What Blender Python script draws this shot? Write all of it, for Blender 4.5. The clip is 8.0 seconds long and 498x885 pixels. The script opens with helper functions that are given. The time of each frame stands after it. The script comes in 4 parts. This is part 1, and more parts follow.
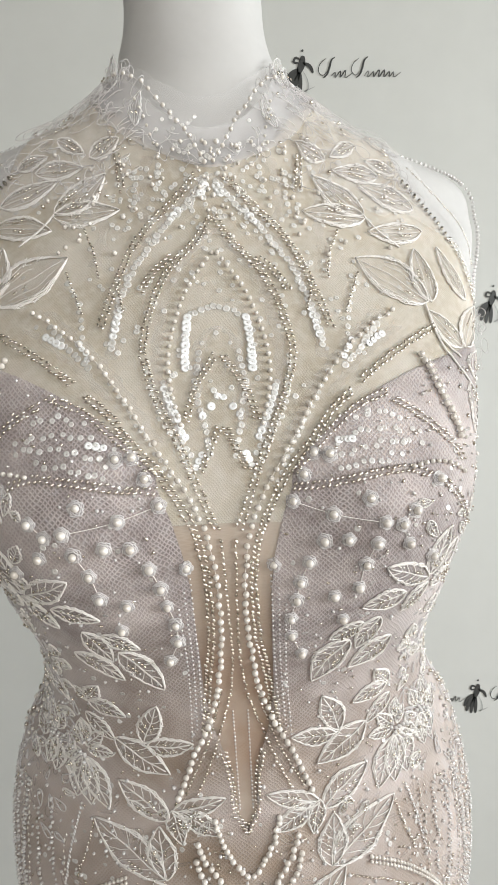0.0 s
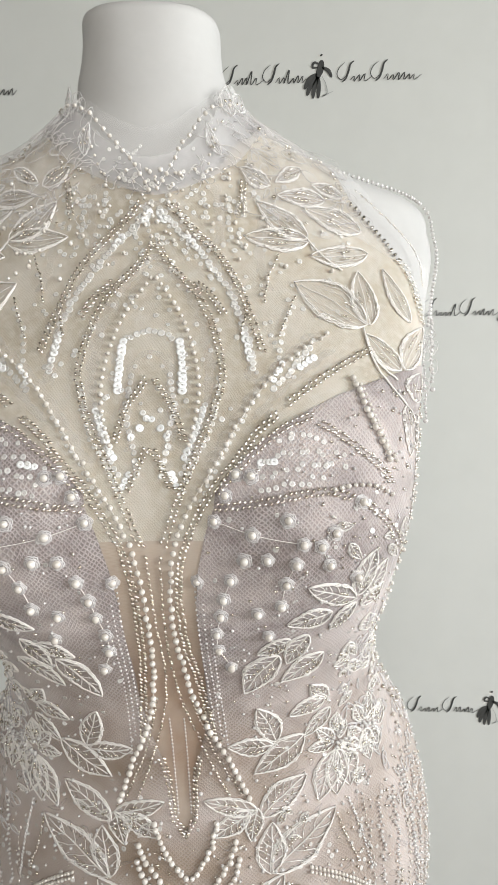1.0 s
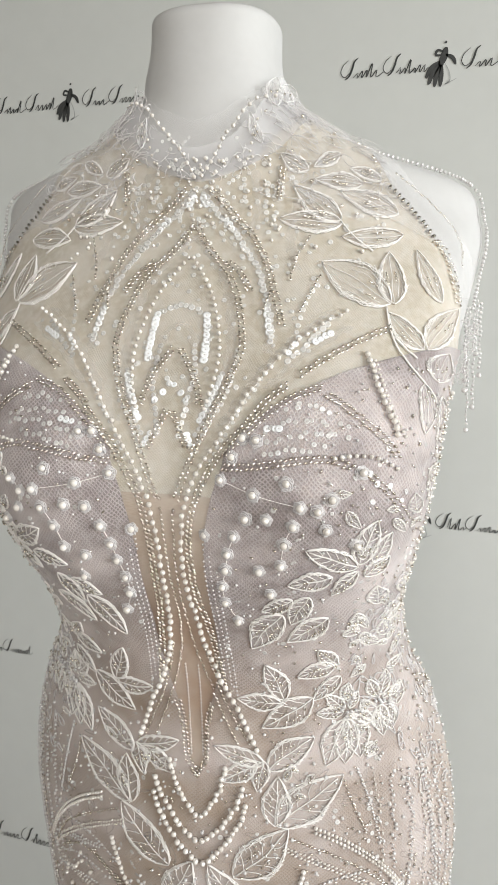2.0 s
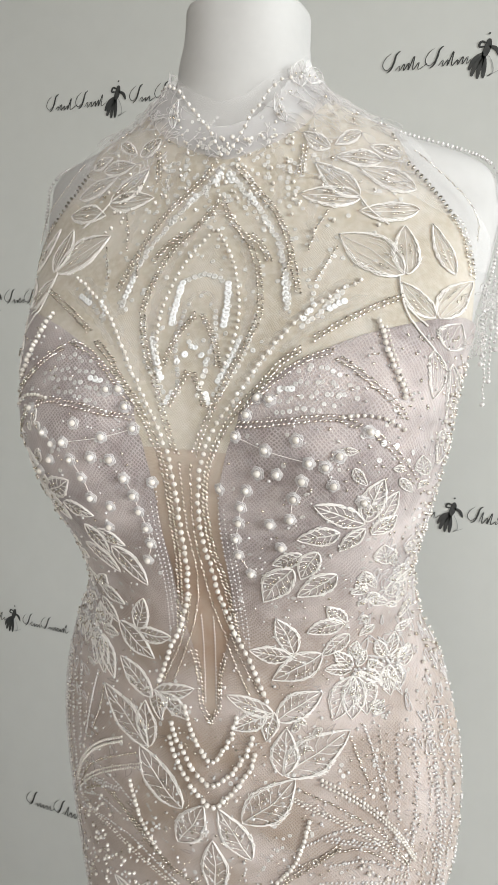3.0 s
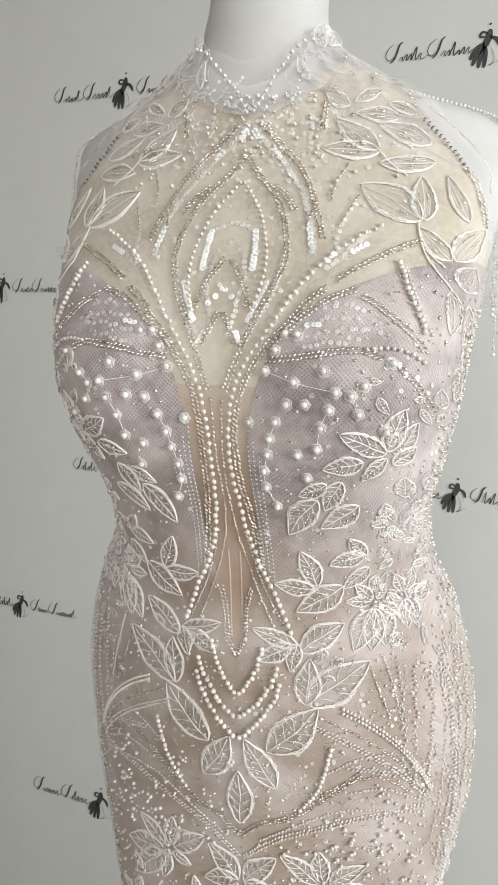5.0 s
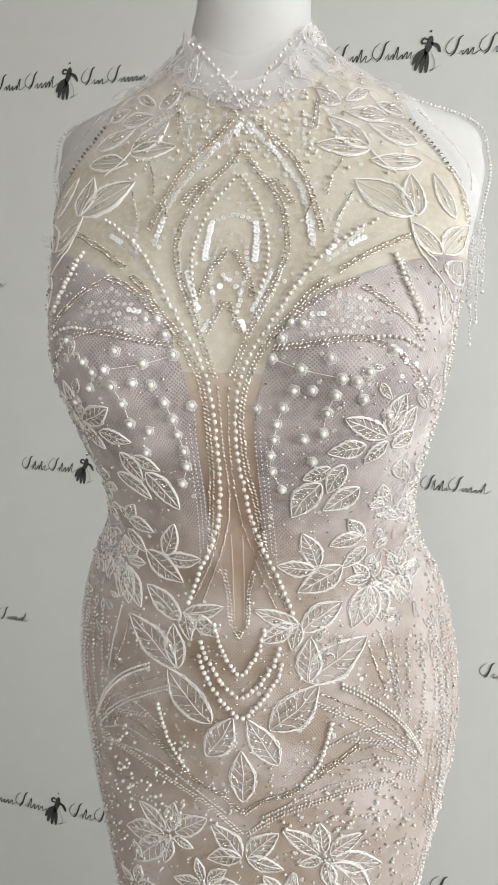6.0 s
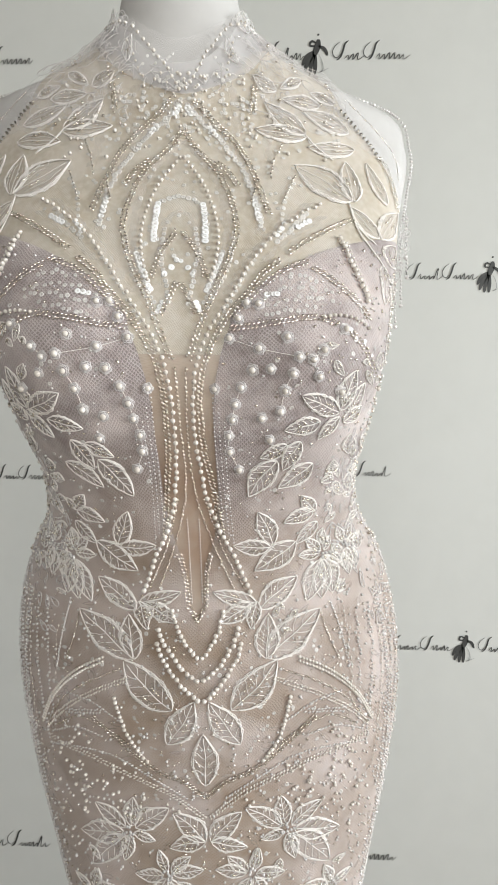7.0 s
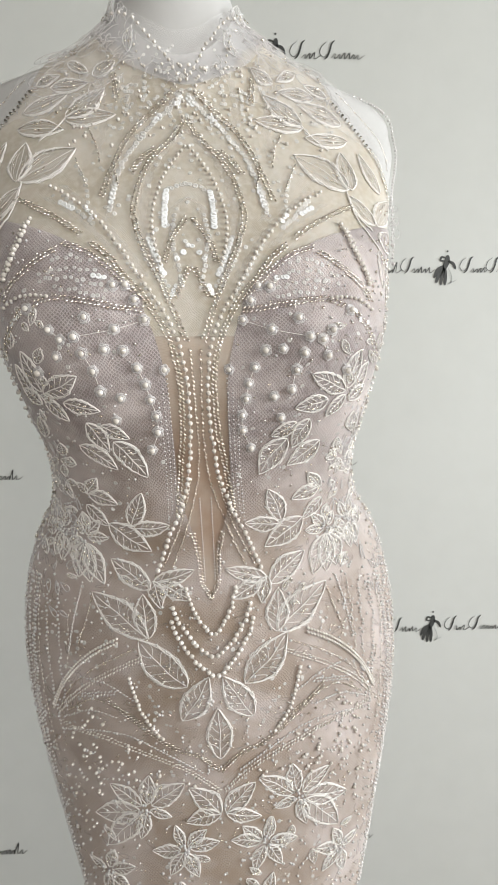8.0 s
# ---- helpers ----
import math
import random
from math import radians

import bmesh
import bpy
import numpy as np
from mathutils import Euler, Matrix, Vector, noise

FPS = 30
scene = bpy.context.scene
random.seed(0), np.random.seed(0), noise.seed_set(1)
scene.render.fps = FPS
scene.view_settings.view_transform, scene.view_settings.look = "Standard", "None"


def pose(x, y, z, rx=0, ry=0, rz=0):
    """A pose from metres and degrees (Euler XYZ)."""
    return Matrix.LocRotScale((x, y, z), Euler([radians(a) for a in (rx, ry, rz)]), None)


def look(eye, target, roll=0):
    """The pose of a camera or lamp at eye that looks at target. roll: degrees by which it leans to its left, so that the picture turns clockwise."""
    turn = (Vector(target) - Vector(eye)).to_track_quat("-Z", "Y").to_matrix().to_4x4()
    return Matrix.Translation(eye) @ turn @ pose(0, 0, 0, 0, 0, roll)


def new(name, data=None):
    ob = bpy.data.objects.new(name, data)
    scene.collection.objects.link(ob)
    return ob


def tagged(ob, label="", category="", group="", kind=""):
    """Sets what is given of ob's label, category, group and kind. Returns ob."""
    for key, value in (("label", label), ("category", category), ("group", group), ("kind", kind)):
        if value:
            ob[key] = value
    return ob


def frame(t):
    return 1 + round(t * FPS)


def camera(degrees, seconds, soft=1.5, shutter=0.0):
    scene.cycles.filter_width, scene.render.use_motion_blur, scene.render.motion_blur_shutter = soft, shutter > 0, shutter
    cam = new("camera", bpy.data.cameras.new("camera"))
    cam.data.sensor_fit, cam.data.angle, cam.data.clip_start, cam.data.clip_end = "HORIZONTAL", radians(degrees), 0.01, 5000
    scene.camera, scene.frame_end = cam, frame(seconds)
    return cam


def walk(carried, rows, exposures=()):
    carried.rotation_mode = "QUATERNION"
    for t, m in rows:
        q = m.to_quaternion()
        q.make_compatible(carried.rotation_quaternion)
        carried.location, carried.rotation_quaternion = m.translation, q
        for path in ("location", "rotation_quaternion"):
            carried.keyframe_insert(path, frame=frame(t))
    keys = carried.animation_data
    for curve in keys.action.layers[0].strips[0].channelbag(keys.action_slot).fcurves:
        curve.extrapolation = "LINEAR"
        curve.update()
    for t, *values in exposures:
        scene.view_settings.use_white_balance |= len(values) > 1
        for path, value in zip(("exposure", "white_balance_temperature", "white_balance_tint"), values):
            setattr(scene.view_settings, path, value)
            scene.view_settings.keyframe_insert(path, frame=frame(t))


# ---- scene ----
cam = camera(43.8, 8.0, soft=1.5)
PATH = [
    (0, (0.001, -0.561, 1.58), (0.036, 1.433, 1.439), -1.2),
    (0.5, (0.026, -0.572, 1.583), (0.041, 1.423, 1.438), -1.1),
    (1, (0.079, -0.572, 1.596), (-0.028, 1.42, 1.448), -0.5),
    (1.5, (0.143, -0.576, 1.588), (-0.207, 1.387, 1.438), 0.8),
    (2, (0.167, -0.589, 1.577), (-0.357, 1.334, 1.419), 2.1),
    (3.5, (0.201, -0.618, 1.531), (-0.46, 1.263, 1.371), 3.4),
    (4, (0.2, -0.625, 1.512), (-0.468, 1.254, 1.358), 3.4),
    (4.5, (0.197, -0.634, 1.501), (-0.472, 1.245, 1.351), 3.3),
    (6, (0.131, -0.679, 1.483), (-0.306, 1.268, 1.337), 2.4),
    (6.5, (0.095, -0.689, 1.474), (-0.159, 1.29, 1.332), 1.5),
    (7, (0.071, -0.693, 1.465), (-0.003, 1.301, 1.327), 0.6),
    (7.5, (0.043, -0.697, 1.457), (0.065, 1.298, 1.32), -0.1),
    (8, (0.014, -0.715, 1.447), (0.105, 1.279, 1.309), -0.8),
]
walk(cam, [(t, look(eye, target, roll)) for t, eye, target, roll in PATH])

# ---- world, light ----
world = bpy.data.worlds.new("daylight")
scene.world = world
world.use_nodes = True
sky = world.node_tree.nodes.new("ShaderNodeTexSky")
sky.sky_type, sky.sun_disc = "NISHITA", False
sky.sun_elevation, sky.sun_rotation = radians(38), radians(70)
world.node_tree.links.new(sky.outputs[0], world.node_tree.nodes["Background"].inputs[0])
world.node_tree.nodes["Background"].inputs[1].default_value = 0.10

sun_data = bpy.data.lights.new("sun", "SUN")
sun_data.energy, sun_data.angle, sun_data.color = 0.6, radians(20), (1.0, 0.96, 0.9)
sun = new("sun", sun_data)
sun.matrix_world = look((6, 3, 6), (0, 0, 0))


def window_light(name, eye, target, wide, high, watts, color):
    """Skylight entering by a window: an area lamp set in the opening."""
    data = bpy.data.lights.new(name, "AREA")
    data.shape, data.size, data.size_y, data.energy, data.color = "RECTANGLE", wide, high, watts, color
    ob = new(name, data)
    ob.matrix_world = look(eye, target)
    return ob


window_light("window_light", (4.36, -1.4, 1.9), (0, -0.75, 1.45), 2.7, 1.9, 240, (0.955, 0.985, 1.0))
window_light("window_light", (0.4, -3.14, 2.2), (-0.8, 0, 1.9), 2.1, 1.2, 45, (1.0, 0.965, 0.92))


# ---- materials ----
def material(name):
    m = bpy.data.materials.new(name)
    m.use_nodes = True
    return m, m.node_tree.nodes, m.node_tree.links, m.node_tree.nodes["Principled BSDF"]


def socket(links, into, value):
    if hasattr(value, "links"):
        links.new(value, into)
    else:
        into.default_value = value


def noise_of(nodes, links, scale, detail=3.0, space="Object"):
    co = nodes.new("ShaderNodeTexCoord")
    n = nodes.new("ShaderNodeTexNoise")
    n.inputs["Scale"].default_value, n.inputs["Detail"].default_value = scale, detail
    links.new(co.outputs[space], n.inputs["Vector"])
    return n.outputs["Fac"]


def blend(nodes, links, fac, a, b):
    mix = nodes.new("ShaderNodeMix")
    mix.data_type = "RGBA"
    socket(links, mix.inputs[0], fac)
    socket(links, mix.inputs[6], a if hasattr(a, "links") else (*a, 1))
    socket(links, mix.inputs[7], b if hasattr(b, "links") else (*b, 1))
    return mix.outputs[2]


def ramp(nodes, links, fac, lo, hi):
    r = nodes.new("ShaderNodeMapRange")
    r.inputs["From Min"].default_value, r.inputs["From Max"].default_value = lo, hi
    links.new(fac, r.inputs["Value"])
    return r.outputs["Result"]


def calc(nodes, links, kind, a, b=0.0):
    m = nodes.new("ShaderNodeMath")
    m.operation = kind
    socket(links, m.inputs[0], a)
    socket(links, m.inputs[1], b)
    return m.outputs[0]


def bump(nodes, links, shader, height, strength, distance):
    b = nodes.new("ShaderNodeBump")
    b.inputs["Strength"].default_value, b.inputs["Distance"].default_value = strength, distance
    links.new(height, b.inputs["Height"])
    links.new(b.outputs[0], shader.inputs["Normal"])


def plain(name, a, b, rough, scale, metal=0.0, relief=0.2, depth=0.002, coat=0.0):
    """A surface of two close colours in soft patches with a fine grain."""
    m, nodes, links, s = material(name)
    big, fine = noise_of(nodes, links, scale), noise_of(nodes, links, scale * 14, 4)
    mixed = calc(nodes, links, "ADD", calc(nodes, links, "MULTIPLY", big, 0.65), calc(nodes, links, "MULTIPLY", fine, 0.35))
    links.new(blend(nodes, links, ramp(nodes, links, mixed, 0.35, 0.65), a, b), s.inputs["Base Color"])
    s.inputs["Roughness"].default_value, s.inputs["Metallic"].default_value = rough, metal
    s.inputs["Coat Weight"].default_value = coat
    bump(nodes, links, s, fine, relief, depth)
    return m


def weave(nodes, links, pitch, turn):
    """Height of a fine woven net, from the cloth's own metres: 1 on the threads, 0 in the holes."""
    co = nodes.new("ShaderNodeTexCoord")
    mp = nodes.new("ShaderNodeMapping")
    mp.inputs["Rotation"].default_value = (0, 0, radians(turn))
    k = 2 * math.pi / pitch
    mp.inputs["Scale"].default_value = (k, k, k)
    wob = nodes.new("ShaderNodeTexNoise")
    wob.inputs["Scale"].default_value = 60
    links.new(co.outputs["UV"], wob.inputs["Vector"])
    add = nodes.new("ShaderNodeVectorMath")
    add.operation = "MULTIPLY_ADD"
    links.new(wob.outputs["Color"], add.inputs[0])
    add.inputs[1].default_value = (0.007, 0.007, 0.0)
    links.new(co.outputs["UV"], add.inputs[2])
    links.new(add.outputs[0], mp.inputs["Vector"])
    sep = nodes.new("ShaderNodeSeparateXYZ")
    links.new(mp.outputs[0], sep.inputs[0])
    a = calc(nodes, links, "SINE", sep.outputs["X"])
    b = calc(nodes, links, "SINE", sep.outputs["Y"])
    return calc(nodes, links, "MAXIMUM", a, b)


def cloth(name, thread, hole, pitch, turn, rough, relief, low=None, low_thread=(0.52, 0.462, 0.42), span=(1.33, 1.50), centre=None, cloud=None, clear=0.0, sheen=0.3, even=False, haze=0.12):
    """Net over a lining. low: the lining's other tint, lower on the gown; clear: how much of the hole is open."""
    m, nodes, links, s = material(name)
    w = ramp(nodes, links, weave(nodes, links, pitch, turn), -0.2, 0.95)
    soft = ramp(nodes, links, noise_of(nodes, links, 22, 5), 0.35, 0.65)
    patch = ramp(nodes, links, noise_of(nodes, links, 170, 6), 0.40, 0.66)
    hole2 = blend(nodes, links, patch, blend(nodes, links, soft, hole, tuple(c * 0.93 for c in hole)), tuple(c + (0.8 - c) * haze for c in hole))
    if low:
        co = nodes.new("ShaderNodeTexCoord")
        sep = nodes.new("ShaderNodeSeparateXYZ")
        links.new(co.outputs["UV"], sep.inputs[0])
        tall = calc(nodes, links, "ADD", sep.outputs["Y"], calc(nodes, links, "MULTIPLY", noise_of(nodes, links, 9), 0.12))
        up = ramp(nodes, links, tall, *span)
        under = blend(nodes, links, soft, low, tuple(c * 0.9 for c in low))
        if centre:
            out = calc(nodes, links, "ADD", calc(nodes, links, "ABSOLUTE", sep.outputs["X"]), calc(nodes, links, "MULTIPLY", noise_of(nodes, links, 11, 4), 0.09))
            under = blend(nodes, links, ramp(nodes, links, out, 0.085, 0.175), centre, under)
        hole2 = blend(nodes, links, up, under, hole2)
        thread = blend(nodes, links, up, low_thread, thread)
    if cloud:
        veil = calc(nodes, links, "MULTIPLY", ramp(nodes, links, noise_of(nodes, links, 17, 6), 0.44, 0.68), 0.75)
        hole2 = blend(nodes, links, veil, hole2, cloud)
    links.new(blend(nodes, links, calc(nodes, links, "MULTIPLY", w, calc(nodes, links, "MULTIPLY", ramp(nodes, links, noise_of(nodes, links, 40, 4), 0.3, 0.7), 0.56)), hole2, thread), s.inputs["Base Color"])
    s.inputs["Roughness"].default_value = rough
    s.inputs["Sheen Weight"].default_value = sheen
    if not clear:
        s.inputs["Subsurface Weight"].default_value, s.inputs["Subsurface Scale"].default_value = 0.35, 0.005
        s.inputs["Subsurface Radius"].default_value = (1.0, 0.8, 0.65)
    bump(nodes, links, s, w, relief, 0.0006)
    if clear:
        t = nodes.new("ShaderNodeBsdfTransparent")
        mix = nodes.new("ShaderNodeMixShader")
        if even:
            mix.inputs[0].default_value = clear
        else:
            links.new(calc(nodes, links, "MULTIPLY", calc(nodes, links, "SUBTRACT", 1.0, calc(nodes, links, "MULTIPLY", w, 0.6)), clear), mix.inputs[0])
        links.new(s.outputs[0], mix.inputs[1])
        links.new(t.outputs[0], mix.inputs[2])
        links.new(mix.outputs[0], nodes["Material Output"].inputs[0])
    return m


def bright(name, a, b, rough, metal, coat=0.0, ior=1.5, alpha=1.0):
    """Beads and sequins: each one a little different."""
    m, nodes, links, s = material(name)
    info, isle = nodes.new("ShaderNodeObjectInfo"), nodes.new("ShaderNodeNewGeometry")
    vary = calc(nodes, links, "FRACT", calc(nodes, links, "ADD", info.outputs["Random"], isle.outputs["Random Per Island"]))
    links.new(blend(nodes, links, vary, a, b), s.inputs["Base Color"])
    s.inputs["Metallic"].default_value, s.inputs["Coat Weight"].default_value = metal, coat
    s.inputs["IOR"].default_value = ior
    s.inputs["Alpha"].default_value = alpha
    r = nodes.new("ShaderNodeMapRange")
    r.inputs["To Min"].default_value, r.inputs["To Max"].default_value = rough * 0.7, rough * 1.3
    links.new(vary, r.inputs["Value"])
    links.new(r.outputs[0], s.inputs["Roughness"])
    return m


M_WALL = plain("backdrop_vinyl", (0.585, 0.597, 0.57), (0.615, 0.627, 0.60), 0.55, 1.3, relief=0.05)
# For surfaces out of view: kept dark so metal beads reflect contrast, bounce stays low.
M_UNSEEN = plain("dark_unseen_room", (0.27, 0.26, 0.24), (0.31, 0.30, 0.28), 0.8, 2.0, relief=0.1)
M_FLOOR = plain("floor_vinyl", (0.24, 0.20, 0.16), (0.29, 0.245, 0.20), 0.45, 3.0)
M_INK = plain("printed_ink", (0.035, 0.037, 0.036), (0.055, 0.057, 0.055), 0.5, 30, relief=0.0)
M_INKGREY = plain("pale_printed_ink", (0.33, 0.34, 0.33), (0.38, 0.39, 0.38), 0.5, 30, relief=0.0)
M_FORM = plain("mannequin_plastic", (0.51, 0.505, 0.494), (0.54, 0.535, 0.524), 0.5, 9, relief=0.04, depth=0.001)
M_FRAME = plain("window_paint", (0.78, 0.78, 0.77), (0.82, 0.82, 0.81), 0.4, 5)
M_YOKE = cloth("cream_illusion_tulle", (0.545, 0.496, 0.41), (0.472, 0.418, 0.332), 0.0016, 45, 0.75, 0.2, cloud=(0.63, 0.588, 0.528), haze=0.22)
M_NUDE = cloth("nude_stretch_panel", (0.535, 0.46, 0.382), (0.475, 0.40, 0.327), 0.0018, 45, 0.7, 0.04, low=(0.37, 0.262, 0.19), low_thread=(0.42, 0.312, 0.238), span=(1.46, 1.58), cloud=(0.54, 0.465, 0.395), haze=0.04)
M_NET = cloth("pale_lilac_net", (0.655, 0.592, 0.575), (0.25, 0.208, 0.20), 0.0025, 47, 0.75, 0.45, low=(0.35, 0.284, 0.240), centre=(0.30, 0.228, 0.168), low_thread=(0.53, 0.466, 0.425), cloud=(0.58, 0.515, 0.495), sheen=0.35)
M_TULLE = cloth("white_sheer_tulle", (0.90, 0.885, 0.885), (0.87, 0.85, 0.85), 0.0013, 45, 0.8, 0.15, clear=0.70, even=True, haze=0.3)
M_MIST = cloth("faint_white_tulle", (0.90, 0.885, 0.885), (0.87, 0.85, 0.85), 0.0013, 45, 0.8, 0.1, clear=0.90, even=True, haze=0.3)
M_SHEER = cloth("thin_white_tulle", (0.90, 0.885, 0.885), (0.87, 0.85, 0.85), 0.0013, 45, 0.8, 0.15, clear=0.84, even=True, haze=0.3)
M_LACE = cloth("organza_leaf_fill", (0.78, 0.74, 0.72), (0.72, 0.67, 0.64), 0.0012, 20, 0.7, 0.2, clear=0.85, even=True)
M_FLUFF = cloth("sheer_lace_fluff", (0.86, 0.83, 0.82), (0.80, 0.77, 0.76), 0.0012, 20, 0.7, 0.2, clear=0.45, even=True)
M_CORD = plain("ivory_embroidery_cord", (0.77, 0.735, 0.70), (0.85, 0.825, 0.79), 0.6, 220, relief=0.5, depth=0.0005)
M_CORDSOFT = plain("cream_veiled_cord", (0.83, 0.795, 0.755), (0.89, 0.865, 0.835), 0.65, 220, relief=0.5, depth=0.0005)
M_VEIL = plain("white_lace_thread", (0.80, 0.785, 0.775), (0.86, 0.85, 0.84), 0.65, 220, relief=0.4, depth=0.0005)
M_PEARL = bright("pearl", (0.68, 0.63, 0.57), (0.81, 0.77, 0.72), 0.12, 0.12, coat=1.0, ior=1.6)
M_SILVER = bright("silver_bead", (0.62, 0.57, 0.49), (0.98, 0.95, 0.89), 0.19, 1.0)
M_SEQUIN = bright("pale_sequin", (0.86, 0.84, 0.80), (0.96, 0.95, 0.93), 0.22, 0.1, coat=1.0, alpha=0.68)
# The same sequins when they flash: the highlight is put into a near-white colour.
M_GLINT = bright("painted_glint_sequin", (0.93, 0.94, 0.94), (0.98, 0.98, 0.98), 0.2, 0.05, coat=1.0)
M_CRYSTAL = bright("clear_bead", (0.78, 0.755, 0.74), (0.88, 0.865, 0.855), 0.12, 0.1, coat=1.0, alpha=0.76)
M_DARK = bright("smoky_rhinestone", (0.22, 0.20, 0.17), (0.5, 0.46, 0.4), 0.2, 0.9)


# ---- mesh helpers ----
class Soup:
    """Collects vertices, faces and cloth coordinates for one mesh."""

    def __init__(self):
        self.v, self.f, self.uv, self.flat = [], [], [], False

    def grid(self, rows, uvs=None, close=False):
        base, n = len(self.v), len(rows[0])
        for r, row in enumerate(rows):
            self.v += [tuple(p) for p in row]
            self.uv += [tuple(q) for q in uvs[r]] if uvs else [(0, 0)] * n
        for r in range(len(rows) - 1):
            for c in range(n if close else n - 1):
                d = (c + 1) % n
                self.f.append((base + r * n + c, base + r * n + d, base + (r + 1) * n + d, base + (r + 1) * n + c))

    def tube(self, pts, radius, sides=5, closed=False, taper=False):
        pts = [Vector(p) for p in pts]
        n, rows = len(pts), []
        ref = Vector((0.13, 0.31, 0.94))
        for i, p in enumerate(pts):
            a = pts[(i - 1) % n] if closed or i else p
            b = pts[(i + 1) % n] if closed or i < n - 1 else p
            t = (b - a).normalized() if (b - a).length > 1e-9 else Vector((0, 0, 1))
            s = t.cross(ref).normalized()
            q = t.cross(s)
            r = radius * (1 - 0.75 * i / max(1, n - 1)) if taper else radius
            rows.append([p + (s * math.cos(k * math.tau / sides) + q * math.sin(k * math.tau / sides)) * r for k in range(sides)])
        if closed:
            rows.append(rows[0])
        self.grid(rows, close=True)
        if not closed:
            base = len(self.v)
            self.f.append(tuple(range(base - sides, base)))
            self.f.append(tuple(range(base - sides * len(rows), base - sides * len(rows) + sides))[::-1])

    def add(self, verts, faces, m):
        base = len(self.v)
        self.v += [tuple(m @ Vector(p)) for p in verts]
        self.uv += [(0, 0)] * len(verts)
        self.f += [tuple(base + i for i in f) for f in faces]

    def mesh(self, name, mat, smooth=True):
        me = bpy.data.meshes.new(name)
        me.from_pydata(self.v, [], self.f)
        layer = me.uv_layers.new(name="cloth")
        idx = np.empty(len(me.loops), dtype=np.int32)
        me.loops.foreach_get("vertex_index", idx)
        layer.data.foreach_set("uv", np.array(self.uv, dtype=np.float32)[idx].ravel())
        if smooth:
            me.shade_smooth()
        me.materials.append(mat)
        return me


def part(name, soup, mat, parent, label="", smooth=True, kind=""):
    ob = new(name, soup.mesh(name, mat, smooth))
    ob.parent = parent
    return tagged(ob, label, kind=kind)


def box_soup(soup, x0, x1, y0, y1, z0, z1):
    v = [(x, y, z) for z in (z0, z1) for y in (y0, y1) for x in (x0, x1)]
    f = [(0, 2, 3, 1), (4, 5, 7, 6), (0, 1, 5, 4), (2, 6, 7, 3), (0, 4, 6, 2), (1, 3, 7, 5)]
    soup.add(v, f, Matrix())


def ball(rings=5, around=8):
    v, f = [(0, 0, 1)], []
    for i in range(1, rings):
        a = math.pi * i / rings
        v += [(math.sin(a) * math.cos(k * math.tau / around), math.sin(a) * math.sin(k * math.tau / around), math.cos(a)) for k in range(around)]
    v.append((0, 0, -1))
    for k in range(around):
        f.append((0, 1 + k, 1 + (k + 1) % around))
        for i in range(rings - 2):
            a, b = 1 + i * around, 1 + (i + 1) * around
            f.append((a + k, b + k, b + (k + 1) % around, a + (k + 1) % around))
        a = 1 + (rings - 2) * around
        f.append((a + k, len(v) - 1, a + (k + 1) % around))
    return v, f


def barrel():
    """A rounded seed bead, lying along x."""
    v, f = ball(6, 7)
    return [(z, x * 0.56, y * 0.56) for x, y, z in v], f


def spangle(n=10):
    """A cupped sequin with a hole, facing z."""
    v, f = [], []
    for r, z in ((0.16, 0.0), (0.6, 0.02), (1.0, 0.08), (1.0, 0.04)):
        v += [(r * math.cos(k * math.tau / n), r * math.sin(k * math.tau / n), z) for k in range(n)]
    for i in range(3):
        f += [(i * n + k, i * n + (k + 1) % n, (i + 1) * n + (k + 1) % n, (i + 1) * n + k) for k in range(n)]
    return v, f


BALL, SMALLBALL, BARREL, SPANGLE = ball(7, 12), ball(4, 6), barrel(), spangle()

# ---- the figure's form ----
FLOOR = -0.30
# Heights, half widths, front depths and back depths of the body; the squareness of its section.
ZK = np.array([FLOOR + 0.02, 0.20, 0.60, .85, .95, 1.03, 1.10, 1.17, 1.24, 1.30, 1.345, 1.39, 1.44, 1.50, 1.56, 1.62, 1.68, 1.73, 1.765, 1.79, 1.815, 1.85, 1.95])
HALF = np.array([.30, .20, .148, .1602, .1815, .2002, .2125, .2145, .2065, .1897, .1667, .1612, .1718, .1852, .1943, .2075, .2212, .226, .205, .130, .081, .0638, .0590])
FRONT = np.array([.24, .14, .095, .0903, .0957, .1011, .1108, .1144, .1094, .1132, .1204, .1361, .161, .173, .1654, .1375, .1043, .0816, .0722, .0702, .071, .066, .058])
BACK = np.array([.34, .18, .12, .12, .13, .14, .145, .14, .125, .105, .095, .095, .10, .11, .115, .12, .12, .11, .095, .075, .060, .056, .056])
PZ = np.array([FLOOR, .85, 1.17, 1.33, 1.44, 1.53, 1.62, 1.75, 1.82, 1.95])
PV = np.array([2.0, 2.4, 1.78, 2.09, 3.5, 4.67, 3.32, 1.6, 2.1, 2.9])
BUST, TWIST = 0.0123, 0.070


def glide(z, zk, v):
    """A smooth curve through the values v at the heights zk."""
    z = np.asarray(z, float)
    i = np.clip(np.searchsorted(zk, z) - 1, 0, len(zk) - 2)
    m, h = np.gradient(v, zk), zk[i + 1] - zk[i]
    t = np.clip((z - zk[i]) / h, 0, 1)
    return (2 * t**3 - 3 * t**2 + 1) * v[i] + (t**3 - 2 * t**2 + t) * h * m[i] + (3 * t**2 - 2 * t**3) * v[i + 1] + (t**3 - t**2) * h * m[i + 1]


